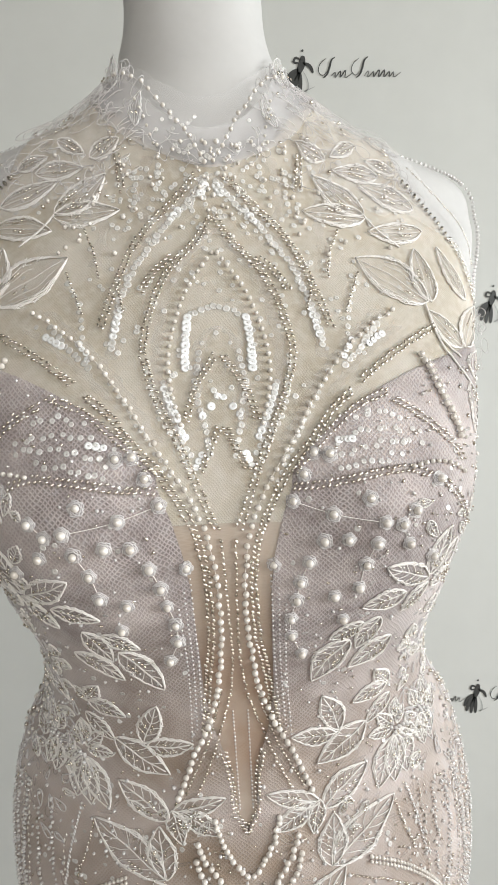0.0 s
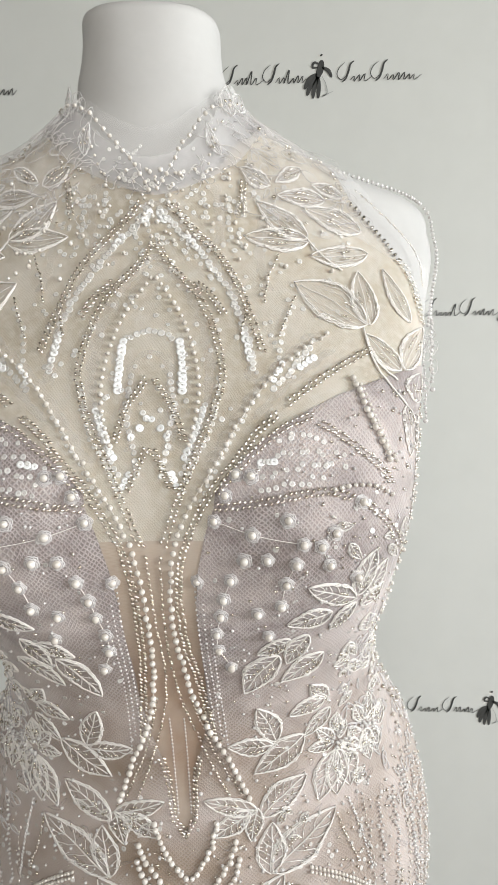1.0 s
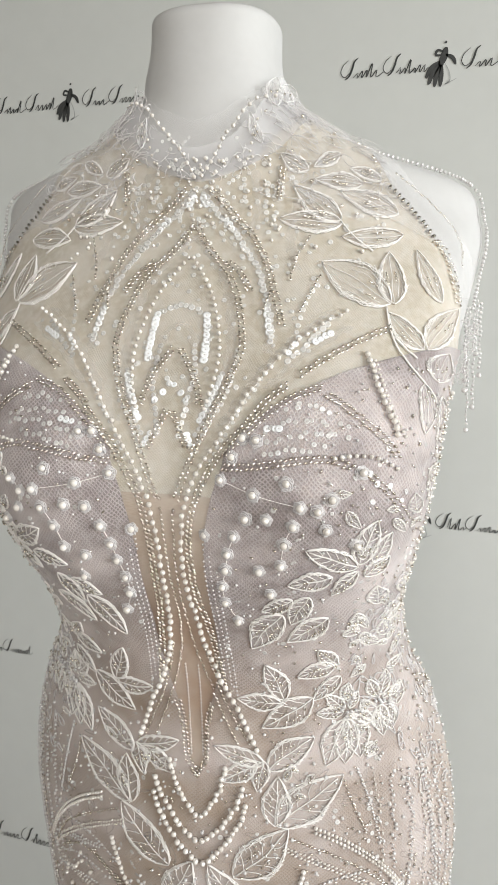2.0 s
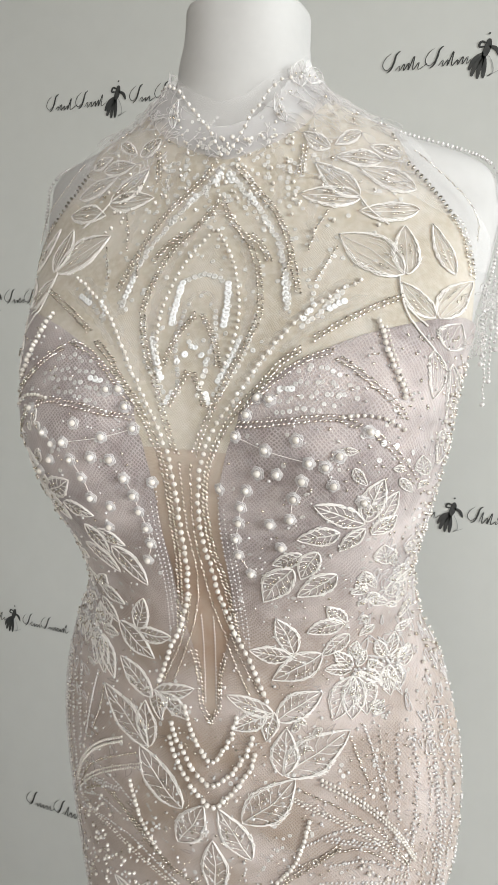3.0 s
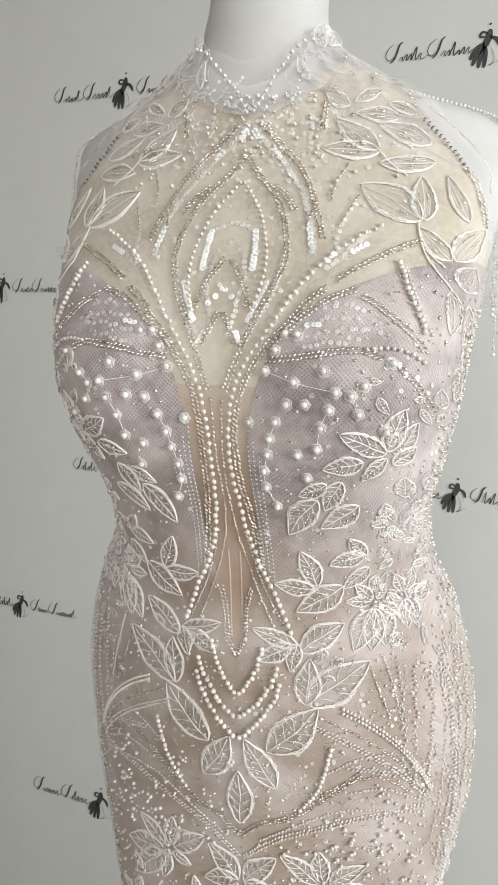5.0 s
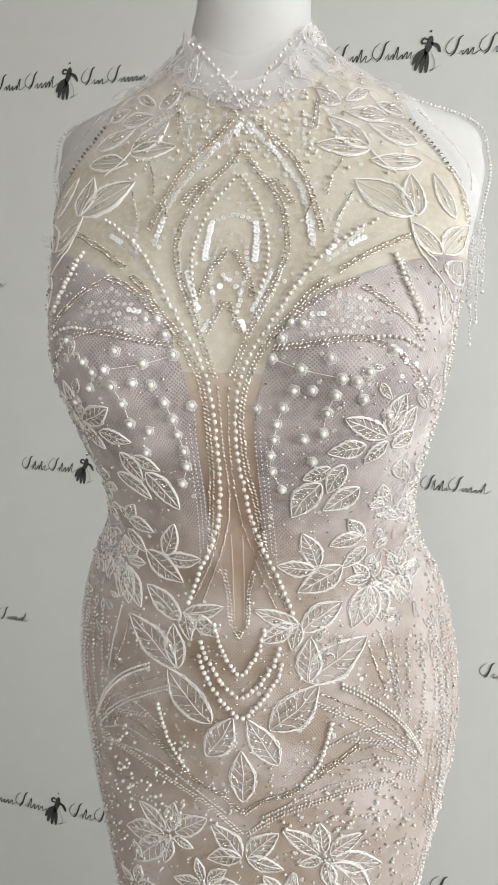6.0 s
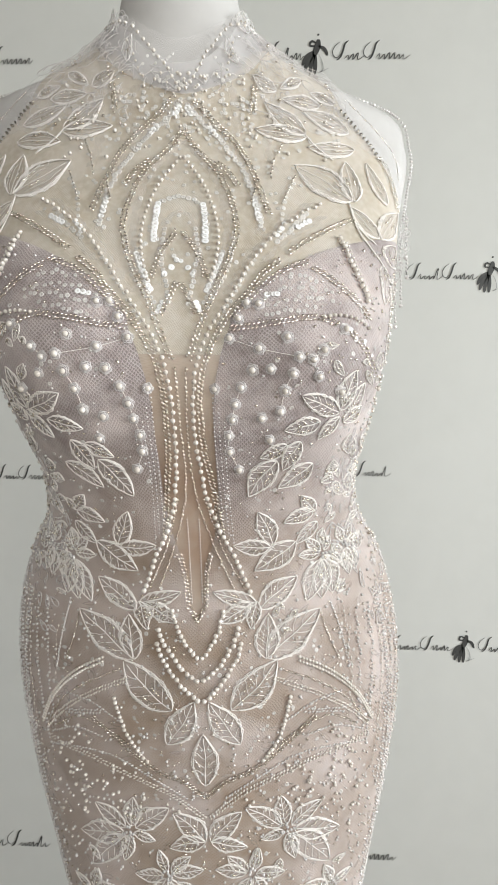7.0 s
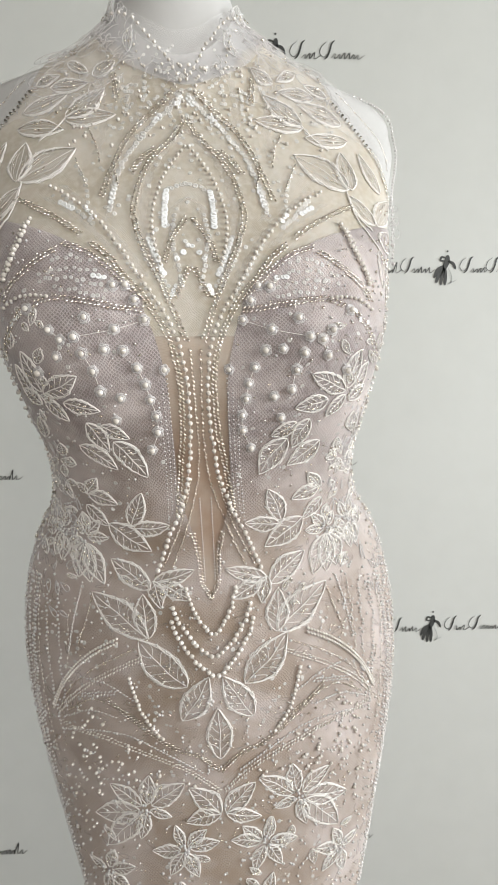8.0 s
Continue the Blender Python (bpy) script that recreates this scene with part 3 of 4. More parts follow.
def leaf(tip, base, fat=0.46, beads=5, bend=0.0, weight=1.1, thread=None):
    """A corded leaf: organza fill, raised rim, midrib and side veins, a few beads."""
    tip, base = np.array(tip, float), np.array(base, float)
    way = tip - base
    long = np.hypot(*way)
    across = np.array([-way[1], way[0]]) / long
    wide = long * fat * 0.5 * rng.uniform(0.88, 1.08)
    bend = bend or rng.uniform(-0.05, 0.05)
    wave = rng.random() * 6

    def at(t, s):
        s *= 1 + 0.05 * math.sin(7 * t + wave) + 0.025 * math.sin(15 * t + 2 * wave * (1 if s > 0 else -1))
        return base + way * t + across * (s * wide * math.sin(math.pi * min(1, max(0, t)) ** 0.82) ** 0.85 + bend * long * math.sin(math.pi * t))

    n = 9
    fill = Soup()
    rows, uvs = [], []
    for i in range(n + 1):
        t = i / n
        pts = [at(t, s) for s in (-0.96, -0.5, 0, 0.5, 0.96)]
        rows.append([skin(*q, 0.0027 + 0.0008 * (1 - abs(k - 2) / 2))[0] for k, q in enumerate(pts)])
        uvs.append([tuple(q) for q in pts])
    fill.grid(rows, uvs)
    soft = thread is not None
    ob = part("leaf_applique", fill, M_LACE, gown, "cream veiled leaf with a soft corded rim" if soft else "ivory corded leaf with organza fill")
    # the rim: three strands twisted loosely together
    rim, m = Soup(), 20
    for k in range(3):
        ph, amp = rng.random() * 6, 0.0005 / wide
        loop = [at(i / m, 1 + amp * math.sin(ph + i * 1.9) + rng.gauss(0, 0.009) - 0.07 * k) for i in range(m + 1)] + [at(1 - i / m, -1 - amp * math.sin(ph + i * 1.7) + rng.gauss(0, 0.009) + 0.07 * k) for i in range(1, m)]
        cord(rim, loop, 0.00042 * weight, True, 0.0030 + 0.0003 * k)
    # satin stitches slanting across the rim
    for i in range(int(long * 900)):
        t, sg = rng.uniform(0.03, 0.95), rng.choice((-1, 1))
        a, b = rng.uniform(1.0, 1.14), rng.uniform(0.62, 0.88)
        rim.tube([skin(*at(t + rng.uniform(0.0, 0.05), a * sg), 0.0030)[0], skin(*at(t, (a + b) / 2 * sg), 0.0037)[0], skin(*at(t - 0.02, b * sg), 0.0030)[0]], 0.00026 * weight, 4)
    part("leaf_rim", rim, thread or M_CORD, ob)
    vein = Soup()
    cord(vein, [at(0.02 + 0.9 * i / 8, 0.05 * math.sin(i)) for i in range(9)], (0.00032 if soft else 0.00052) * weight, lift=0.0031)
    if soft:
        # fine threads run with the rim
        for s in (-0.72, -0.45, 0.42, 0.7):
            t0, t1 = rng.uniform(0.08, 0.2), rng.uniform(0.6, 0.9)
            cord(vein, [at(t0 + (t1 - t0) * i / 7, s + 0.05 * math.sin(i * 1.3 + s)) for i in range(8)], 0.00022, lift=0.0029)
    else:
        for t in (0.16, 0.33, 0.5, 0.66):
            for sg in (-1, 1):
                cord(vein, [at(t, 0), at(t + 0.06, rng.uniform(0.22, 0.38) * sg), at(t + 0.12, 0.58 * sg), at(t + rng.uniform(0.13, 0.2), 0.84 * sg)], 0.00032 * weight, lift=0.0030)
    part("leaf_vein", vein, thread or M_CORD, ob)
    if beads:
        s = Soup()
        t0 = rng.uniform(0.2, 0.4)
        for k in range(beads):
            q = at(t0 + 0.0030 / long * (k // 2) + 0.05 * (k % 2), 0.42 - 0.72 * (k % 2)) + (rng.gauss(0, 0.0004), rng.gauss(0, 0.0004))
            p, nn = skin(*q, 0.0048)
            put_bead(s, BARREL, p, nn, skin(*(q + way * 0.05), 0.0048)[0] - p, 0.0014, radians(40 + rng.gauss(0, 15)))
        part("leaf_bead", s, M_SILVER, ob, kind="stuff")
    return ob


for sg in (1, -1):
    def m(*pts):
        return [(sg * u, z) for u, z in pts]

    # yoke: nested arches of silver beads
    bead_row(m((0.001, 1.709), (0.013, 1.690), (0.028, 1.673), (0.039, 1.654), (0.046, 1.631), (0.049, 1.609), (0.043, 1.587), (0.035, 1.567), (0.026, 1.547), (0.017, 1.524), (0.008, 1.500)), label="curved row of silver seed beads")
    bead_row(m((0.030, 1.678), (0.041, 1.668), (0.049, 1.655)), slant=-30)
    bead_row(m((0.011, 1.740), (0.028, 1.720), (0.044, 1.703), (0.056, 1.685), (0.065, 1.664), (0.072, 1.643), (0.076, 1.629)))
    bead_row(m((0.003, 1.608), (0.012, 1.594), (0.019, 1.580), (0.022, 1.568)), gap=0.0030)
    bead_row(m((0.002, 1.562), (0.008, 1.549), (0.014, 1.537)), gap=0.0028)
    bead_row(m((0.154, 1.629), (0.134, 1.618), (0.116, 1.607), (0.095, 1.592)))
    bead_row(m((0.085, 1.583), (0.070, 1.570), (0.057, 1.553), (0.043, 1.537), (0.031, 1.518), (0.021, 1.497), (0.0155, 1.468), (0.0150, 1.441), (0.0165, 1.414), (0.0195, 1.395), (0.0225, 1.370), (0.0265, 1.339)), lanes=2, gap=0.0033, size=0.0019, pitch=0.0035)
    bead_row(m((0.109, 1.582), (0.089, 1.574), (0.073, 1.562), (0.059, 1.549), (0.046, 1.535)))
    bead_row(m((0.0045, 1.490), (0.0030, 1.447), (0.0025, 1.411), (0.0048, 1.377), (0.0110, 1.351), (0.0190, 1.326), (0.0290, 1.299), (0.0350, 1.285)), lanes=1, slant=25)
    bead_row(m((0.0125, 1.373), (0.0190, 1.347), (0.0275, 1.321), (0.0385, 1.297), (0.0440, 1.285)), lanes=1, slant=25)
    bead_row(m((0.043, 1.524), (0.060, 1.525), (0.079, 1.528), (0.098, 1.531), (0.116, 1.533), (0.130, 1.529)), slant=50)
    bead_row(m((0.113, 1.577), (0.128, 1.568), (0.143, 1.556), (0.155, 1.545), (0.160, 1.537)), slant=20)
    bead_row(m((0.143, 1.524), (0.158, 1.508), (0.168, 1.489)), slant=20)
    bead_row(m((0.015, 1.319), (0.011, 1.304), (0.009, 1.283), (0.008, 1.267), (0.000, 1.253)), lanes=2, gap=0.0026, slant=40)
    bead_row(m((0.101, 1.667), (0.089, 1.638)), lanes=1, slant=10)
    bead_row(m((0.066, 1.759), (0.064, 1.735)), lanes=2, slant=10)
    bead_row(m((0.090, 1.700), (0.082, 1.680), (0.079, 1.664)), lanes=1, slant=10)
    bead_row(m((0.067, 1.660), (0.062, 1.640)), lanes=1, slant=10)
    ball_row(m((0.0055, 1.353), (0.0050, 1.270)), 0.0009, 0.0032, M_CRYSTAL, label="faint column of clear seed beads")
    for k in range(3):
        ball_row(m((0.026 + 0.0045 * k, 1.470 - 0.012 * k), (0.026 + 0.004 * k, 1.41), (0.028 + 0.0042 * k, 1.350 - 0.01 * k)), 0.0009, 0.0040, M_CRYSTAL)
    # yoke: pearls and sequins
    pearl_strand(m((0.123, 1.639), (0.101, 1.625), (0.082, 1.608), (0.061, 1.580), (0.042, 1.549), (0.026, 1.524), (0.017, 1.505), (0.012, 1.486), (0.0095, 1.467), (0.0088, 1.447), (0.0095, 1.419), (0.0130, 1.386), (0.0215, 1.350), (0.037, 1.315), (0.050, 1.281)), 0.0018, 0.0066, 0.0026)
    ball_row(m((0.002, 1.681), (0.011, 1.668), (0.021, 1.651), (0.028, 1.631), (0.032, 1.614), (0.033, 1.599), (0.031, 1.583), (0.026, 1.564)), 0.0019, 0.0058, M_PEARL, "small_pearl_trim")
    sequin_row(m((0.004, 1.736), (0.018, 1.718), (0.028, 1.708), (0.042, 1.689), (0.054, 1.672), (0.062, 1.652), (0.067, 1.633), (0.070, 1.614)), 0.0028, 0.0042, label="row of pale iridescent sequins")
    sequin_row(m((0.002, 1.642), (0.009, 1.640), (0.015, 1.637)), 0.0026, 0.0040)
    sequin_row(m((0.013, 1.610), (0.016, 1.590), (0.012, 1.566), (0.008, 1.545)), 0.0022, 0.0048)
    sequin_row(m((0.046, 1.603), (0.040, 1.572), (0.028, 1.550), (0.020, 1.531)), 0.0020, 0.0050)
    sequin_row(m((0.037, 1.590), (0.030, 1.566), (0.021, 1.545)), 0.0021, 0.0046)
    sequin_row(m((0.109, 1.629), (0.096, 1.613), (0.084, 1.601)), 0.0025, 0.0040)
    sequin_row(m((0.072, 1.596), (0.055, 1.568), (0.040, 1.542), (0.030, 1.524)), 0.0017, 0.0052)
    # M_GLINT rows carry painted highlights; their sequins are otherwise like the rest.
    sequin_row(m((0.0195, 1.634), (0.0215, 1.618), (0.0220, 1.600)), 0.0030, 0.0040, 0.0002, mat=M_GLINT, label="run of sequins whitened to imitate glints")
    sequin_row(m((0.112, 1.622), (0.102, 1.616)), 0.0026, 0.0036, 0.0002, mat=M_GLINT)
    sequin_row(m((0.004, 1.733), (0.007, 1.727)), 0.0029, 0.0040, 0.0002, mat=M_GLINT)
    sequin_row(m((0.064, 1.640), (0.068, 1.622)), 0.0026, 0.0042, 0.0002, mat=M_GLINT)
    sequin_row(m((0.024, 1.714), (0.030, 1.706)), 0.0026, 0.0042, 0.0003, mat=M_GLINT)
    sequin_row(m((0.036, 1.587), (0.030, 1.571), (0.023, 1.556)), 0.0025, 0.0042, 0.0004, mat=M_GLINT)
    sequin_row(m((0.014, 1.545), (0.018, 1.537)), 0.0026, 0.0040, 0.0003, mat=M_GLINT)
    sequin_row(m((0.002, 1.581), (0.012, 1.570)), 0.0026, 0.0080, 0.0005, mat=M_GLINT)
    sequin_row(m((0.074, 1.552), (0.083, 1.552)), 0.0026, 0.0042, 0.0004, mat=M_GLINT)
    sequin_row(m((0.137, 1.527), (0.146, 1.521), (0.154, 1.515)), 0.0026, 0.0060, 0.0007, mat=M_GLINT)
    sequin_row(m((0.090, 1.618), (0.084, 1.607)), 0.0024, 0.0042, 0.0004, mat=M_GLINT)
    sequin_row(m((0.036, 1.748), (0.038, 1.730)), 0.0020, 0.0050)
    sequin_row(m((0.054, 1.745), (0.055, 1.715)), 0.0022, 0.0050)
    sequin_row(m((0.100, 1.660), (0.092, 1.645), (0.088, 1.622)), 0.0021, 0.0058)
    for pts in (((0.002, 1.742), (0.020, 1.722), (0.036, 1.702), (0.050, 1.683), (0.060, 1.660), (0.066, 1.636), (0.069, 1.606)), ((0.000, 1.700), (0.016, 1.682), (0.030, 1.660), (0.038, 1.634), (0.040, 1.606), (0.036, 1.580), (0.026, 1.552)),
                ((0.0, 1.628), (0.009, 1.622), (0.014, 1.606), (0.016, 1.588), (0.012, 1.560)), ((0.112, 1.640), (0.092, 1.622), (0.074, 1.603), (0.056, 1.578), (0.040, 1.553)),
                ((0.125, 1.628), (0.106, 1.613), (0.088, 1.599), (0.070, 1.580)), ((0.044, 1.756), (0.048, 1.730), (0.047, 1.705)), ((0.080, 1.735), (0.076, 1.705), (0.082, 1.672))):
        s = Soup()
        run = spline([(sg * u, z) for u, z in pts], 0.004)
        s.grid([[skin(u + off * (1 + 0.4 * math.sin(i * 1.7)), z, 0.0030 - 0.0004 * (off != 0))[0] for off in (-0.0036, 0, 0.0036)] for i, (u, z) in enumerate(run)])
        part("organza_band", s, M_LACE, gown, "pale sheer organza band under the beads")
    # flank: many small leaves overlapping
    for tip, base, fat in (((0.157, 1.482), (0.145, 1.456), 0.4), ((0.095, 1.326), (0.116, 1.347), 0.48),
                           ((0.146, 1.298), (0.132, 1.321), 0.5), ((0.131, 1.411), (0.131, 1.398), 0.9), ((0.119, 1.389), (0.131, 1.393), 0.8), ((0.134, 1.375), (0.134, 1.388), 0.8), ((0.146, 1.436), (0.146, 1.416), 0.7),
                           ((0.161, 1.328), (0.160, 1.310), 0.7), ((0.163, 1.346), (0.150, 1.344), 0.6), ((0.122, 1.339), (0.119, 1.324), 0.6), ((0.157, 1.290), (0.153, 1.309), 0.6)):
        leaf(*m(tip, base), fat, 2, rng.uniform(-0.06, 0.06), 0.95)
    for _ in range(20):
        u, z, a, long = rng.uniform(0.118, 0.175), rng.uniform(1.265, 1.40), rng.uniform(0, 6.28), rng.uniform(0.011, 0.021)
        u = min(u, level(z)[0] * 0.93)
        leaf((sg * u, z), (sg * (u + 0.7 * long * math.cos(a)), z + long * math.sin(a)), rng.uniform(0.42, 0.6), 2, rng.uniform(-0.08, 0.08), 0.85)
    for _ in range(12):
        u, z, a, long = rng.uniform(0.125, 0.178), rng.uniform(1.39, 1.52), rng.uniform(0, 6.28), rng.uniform(0.010, 0.018)
        u = min(u, level(z)[0] * 0.95)
        leaf((sg * u, z), (sg * (u + 0.7 * long * math.cos(a)), z + long * math.sin(a)), rng.uniform(0.45, 0.7), 2, rng.uniform(-0.08, 0.08), 0.7)
    for _ in range(4):
        u, z, a, long = rng.uniform(0.035, 0.09), rng.uniform(1.235, 1.285), rng.uniform(0, 6.28), rng.uniform(0.012, 0.020)
        leaf((sg * u, z), (sg * (u + 0.7 * long * math.cos(a)), z + long * math.sin(a)), rng.uniform(0.4, 0.55), 3, rng.uniform(-0.08, 0.08), 0.7)
    for _ in range(8):
        u, z, a, long = rng.uniform(0.02, 0.15), rng.uniform(0.90, 1.045), rng.uniform(0, 6.28), rng.uniform(0.014, 0.024)
        leaf((sg * u, z), (sg * (u + 0.7 * long * math.cos(a)), z + long * math.sin(a)), rng.uniform(0.4, 0.55), 3, rng.uniform(-0.08, 0.08), 0.75)
    # bust: sequin arcs and the pearl line below the armhole
    for k, row in enumerate((m((0.073, 1.550), (0.089, 1.558), (0.108, 1.559), (0.127, 1.556)), m((0.071, 1.540), (0.090, 1.547), (0.108, 1.550), (0.127, 1.548)),
                             m((0.073, 1.533), (0.094, 1.538), (0.113, 1.541)), m((0.086, 1.566), (0.100, 1.570), (0.116, 1.566)))):
        sequin_row(row, 0.0020, 0.0054, 0.0012)
    pearl_strand(m((0.139, 1.607), (0.145, 1.588), (0.152, 1.571), (0.160, 1.552)), 0.0024, 0.0046)
    ball_row(m((0.144, 1.603), (0.150, 1.585), (0.157, 1.567), (0.165, 1.550)), 0.0015, 0.0038, M_PEARL, "small_pearl_trim")
    ball_row(m((0.120, 1.534), (0.135, 1.536), (0.150, 1.534), (0.160, 1.528)), 0.0019, 0.0048, M_PEARL, "small_pearl_trim")
    # hips: sprays of seed beads and pearls
    pearl_strand(m((0.087, 1.167), (0.083, 1.150), (0.074, 1.121), (0.058, 1.098)), 0.0024, 0.0049, 0.0021)
    for off in (-0.0022, 0.0022):
        ball_row(m((0.097, 1.206 + off), (0.119, 1.194 + off), (0.137, 1.180 + off), (0.159, 1.154 + off), (0.176, 1.120 + off)), 0.0018, 0.0038, M_PEARL, "small_pearl_trim")
    bead_row(m((0.072, 1.189), (0.100, 1.175), (0.126, 1.159), (0.154, 1.135), (0.169, 1.117)), mat=M_PEARL)
    bead_row(m((0.103, 1.149), (0.143, 1.141)), mat=M_CRYSTAL)
    bead_row(m((0.169, 1.104), (0.155, 1.099), (0.121, 1.094), (0.081, 1.081), (0.034, 1.060), (0.004, 1.036)), mat=M_PEARL)
    bead_row(m((0.113, 1.142), (0.082, 1.114), (0.048, 1.088), (0.018, 1.075), (0.002, 1.060)))
    bead_row(m((0.165, 1.110), (0.130, 1.125), (0.105, 1.120)), mat=M_CRYSTAL, lanes=1)
    sequin_row(m((0.070, 1.150), (0.058, 1.128), (0.040, 1.105)), 0.0018, 0.0062, 0.002)
    sequin_row(m((0.150, 1.170), (0.140, 1.205), (0.142, 1.240)), 0.0020, 0.0090, 0.003)
    # corded leaves: waist, hip, yoke
    for tip, base, fat in (((0.052, 1.377), (0.079, 1.412), 0.50), ((0.060, 1.361), (0.073, 1.327), 0.55), ((0.036, 1.327), (0.071, 1.324), 0.5), ((0.055, 1.301), (0.095, 1.328), 0.5),
                           ((0.084, 1.349), (0.112, 1.359), 0.5), ((0.101, 1.376), (0.114, 1.359), 0.6), ((0.096, 1.292), (0.059, 1.262), 0.55), ((0.015, 1.281), (0.056, 1.268), 0.42),
                           ((0.050, 1.242), (0.056, 1.270), 0.55), ((0.067, 1.256), (0.064, 1.210), 0.50), ((0.119, 1.256), (0.066, 1.210), 0.46), ((0.064, 1.415), (0.088, 1.427), 0.5),
                           ((0.084, 1.403), (0.100, 1.430), 0.5), ((0.079, 1.385), (0.111, 1.409), 0.42), ((0.075, 1.208), (0.029, 1.159), 0.50), ((0.007, 1.169), (0.036, 1.120), 0.50),
                           ((0.035, 1.040), (0.003, 1.007), 0.55), ((0.040, 0.999), (0.003, 1.007), 0.5),
                           ((0.101, 1.470), (0.134, 1.456), 0.5), ((0.086, 1.440), (0.117, 1.448), 0.45), ((0.148, 1.492), (0.135, 1.458), 0.45), ((0.155, 1.462), (0.138, 1.447), 0.5),
                           ((0.115, 1.432), (0.134, 1.452), 0.4), ((0.020, 1.250), (0.050, 1.268), 0.5)):
        leaf(*m(tip, base), fat, rng.randint(5, 9))
    for mid, tips in (((0.122, 1.313), ((0.097, 1.313), (0.104, 1.331), (0.129, 1.330), (0.143, 1.300), (0.132, 1.270), (0.105, 1.265), (0.120, 1.266))),
                      ((0.146, 1.318), ((0.158, 1.296), (0.160, 1.325), (0.150, 1.286), (0.137, 1.338), (0.150, 1.342))),
                      ((0.081, 1.014), ((0.039, 1.045), (0.076, 1.054), (0.119, 1.040), (0.138, 1.002), (0.126, 0.966), (0.089, 0.979), (0.055, 1.006))),
                      ((0.043, 0.968), ((0.006, 0.975), (0.052, 0.996), (0.019, 0.990), (0.078, 0.966), (0.060, 0.938), (0.030, 0.935))),
                      ((0.128, 0.935), ((0.098, 0.945), (0.120, 0.962), (0.150, 0.945), (0.130, 0.905), (0.105, 0.915))),
                      ((0.040, 0.900), ((0.010, 0.915), (0.050, 0.930), (0.075, 0.905), (0.055, 0.875), (0.020, 0.875)))):
        mid = m(mid)[0]
        for q in m(*tips):
            leaf(q, (mid[0] + (q[0] - mid[0]) * 0.14, mid[1] + (q[1] - mid[1]) * 0.14), 0.52, 3)
        s = Soup()
        for _ in range(9):
            p, n = skin(mid[0] + rng.gauss(0, 0.004), mid[1] + rng.gauss(0, 0.004), 0.005)
            put_bead(s, SMALLBALL, p, n, Vector((1, 0, 0)), 0.0017)
        part("flower_centre", s, M_CRYSTAL, gown, "cluster of clear beads at a flower's heart")
    for tip, base, fat in (((0.065, 1.715), (0.114, 1.713), 0.42), ((0.075, 1.744), (0.113, 1.715), 0.42), ((0.114, 1.701), (0.160, 1.706), 0.44), ((0.101, 1.679), (0.153, 1.647), 0.50),
                           ((0.150, 1.690), (0.156, 1.647), 0.52), ((0.171, 1.694), (0.190, 1.652), 0.34), ((0.152, 1.640), (0.177, 1.614), 0.50), ((0.203, 1.650), (0.180, 1.614), 0.46),
                           ((0.111, 1.741), (0.156, 1.724), 0.40), ((0.091, 1.750), (0.128, 1.748), 0.42), ((0.064, 1.770), (0.086, 1.757), 0.50), ((0.090, 1.760), (0.110, 1.772), 0.50), ((0.118, 1.760), (0.142, 1.752), 0.44)):
        leaf(*m(tip, base), fat, rng.randint(6, 9), thread=M_CORDSOFT)
    for tip, base, fat in (((0.195, 1.613), (0.187, 1.590), 0.85), ((0.178, 1.552), (0.177, 1.588), 0.34), ((0.187, 1.530), (0.190, 1.580), 0.26), ((0.182, 1.500), (0.184, 1.528), 0.35)):
        leaf(*m(tip, base), fat, 4, 0.08, 0.8, M_CORDSOFT)
    for pts in (((0.150, 1.645), (0.154, 1.625), (0.162, 1.608), (0.178, 1.588)), ((0.156, 1.622), (0.166, 1.612), (0.172, 1.606)), ((0.113, 1.714), (0.122, 1.703), (0.138, 1.690))):
        s = Soup()
        cord(s, spline(m(*pts), 0.004), 0.0008)
        part("embroidered_stem", s, M_CORD, gown, "curving ivory corded stem")
    # bust: large pearls, each in a looped lace ring, on thin twigs
    big = ((0.042, 1.515), (0.067, 1.507), (0.090, 1.516), (0.119, 1.507), (0.099, 1.501), (0.110, 1.499), (0.115, 1.486), (0.094, 1.488), (0.076, 1.491), (0.061, 1.490), (0.051, 1.476), (0.087, 1.474),
           (0.045, 1.462), (0.042, 1.449), (0.083, 1.457), (0.067, 1.451), (0.038, 1.435), (0.038, 1.421), (0.073, 1.432), (0.028, 1.474), (0.045, 1.404), (0.050, 1.531), (0.067, 1.543), (0.057, 1.544), (0.138, 1.525), (0.134, 1.474))
    twig = Soup()
    for chain in ((0, 1, 4), (5, 3), (10, 12, 13, 16, 17, 20), (7, 11, 14), (5, 6)):
        cord(twig, spline(m(*[big[i] for i in chain]), 0.005), 0.0003, lift=0.0027)
    part("twig", twig, M_CORD, gown, "thin corded twigs between the large pearls")
    for u, z in big:
        ring = Soup()
        a0, r0 = rng.random() * 6, rng.uniform(0.0040, 0.0048)
        for k in range(3):
            loop = []
            for t in np.linspace(0, math.tau, 26, endpoint=False):
                r = r0 * (1 - 0.17 * k) * (1 + 0.09 * math.cos((5 + k) * t + a0 * (k + 1)) + 0.05 * math.sin(11 * t))
                loop.append((sg * u + r * math.cos(t), z + r * math.sin(t)))
            cord(ring, loop, 0.00055, True, 0.0031 + 0.0005 * k)
        disc = part("lace_ring", ring, M_FLUFF, gown, "sheer looped lace ring round one pearl")
        pearl(skin(sg * u, z, 0.0050)[0], rng.uniform(0.0026, 0.0030), disc)
    # hip: loose small pearls
    s = Soup()
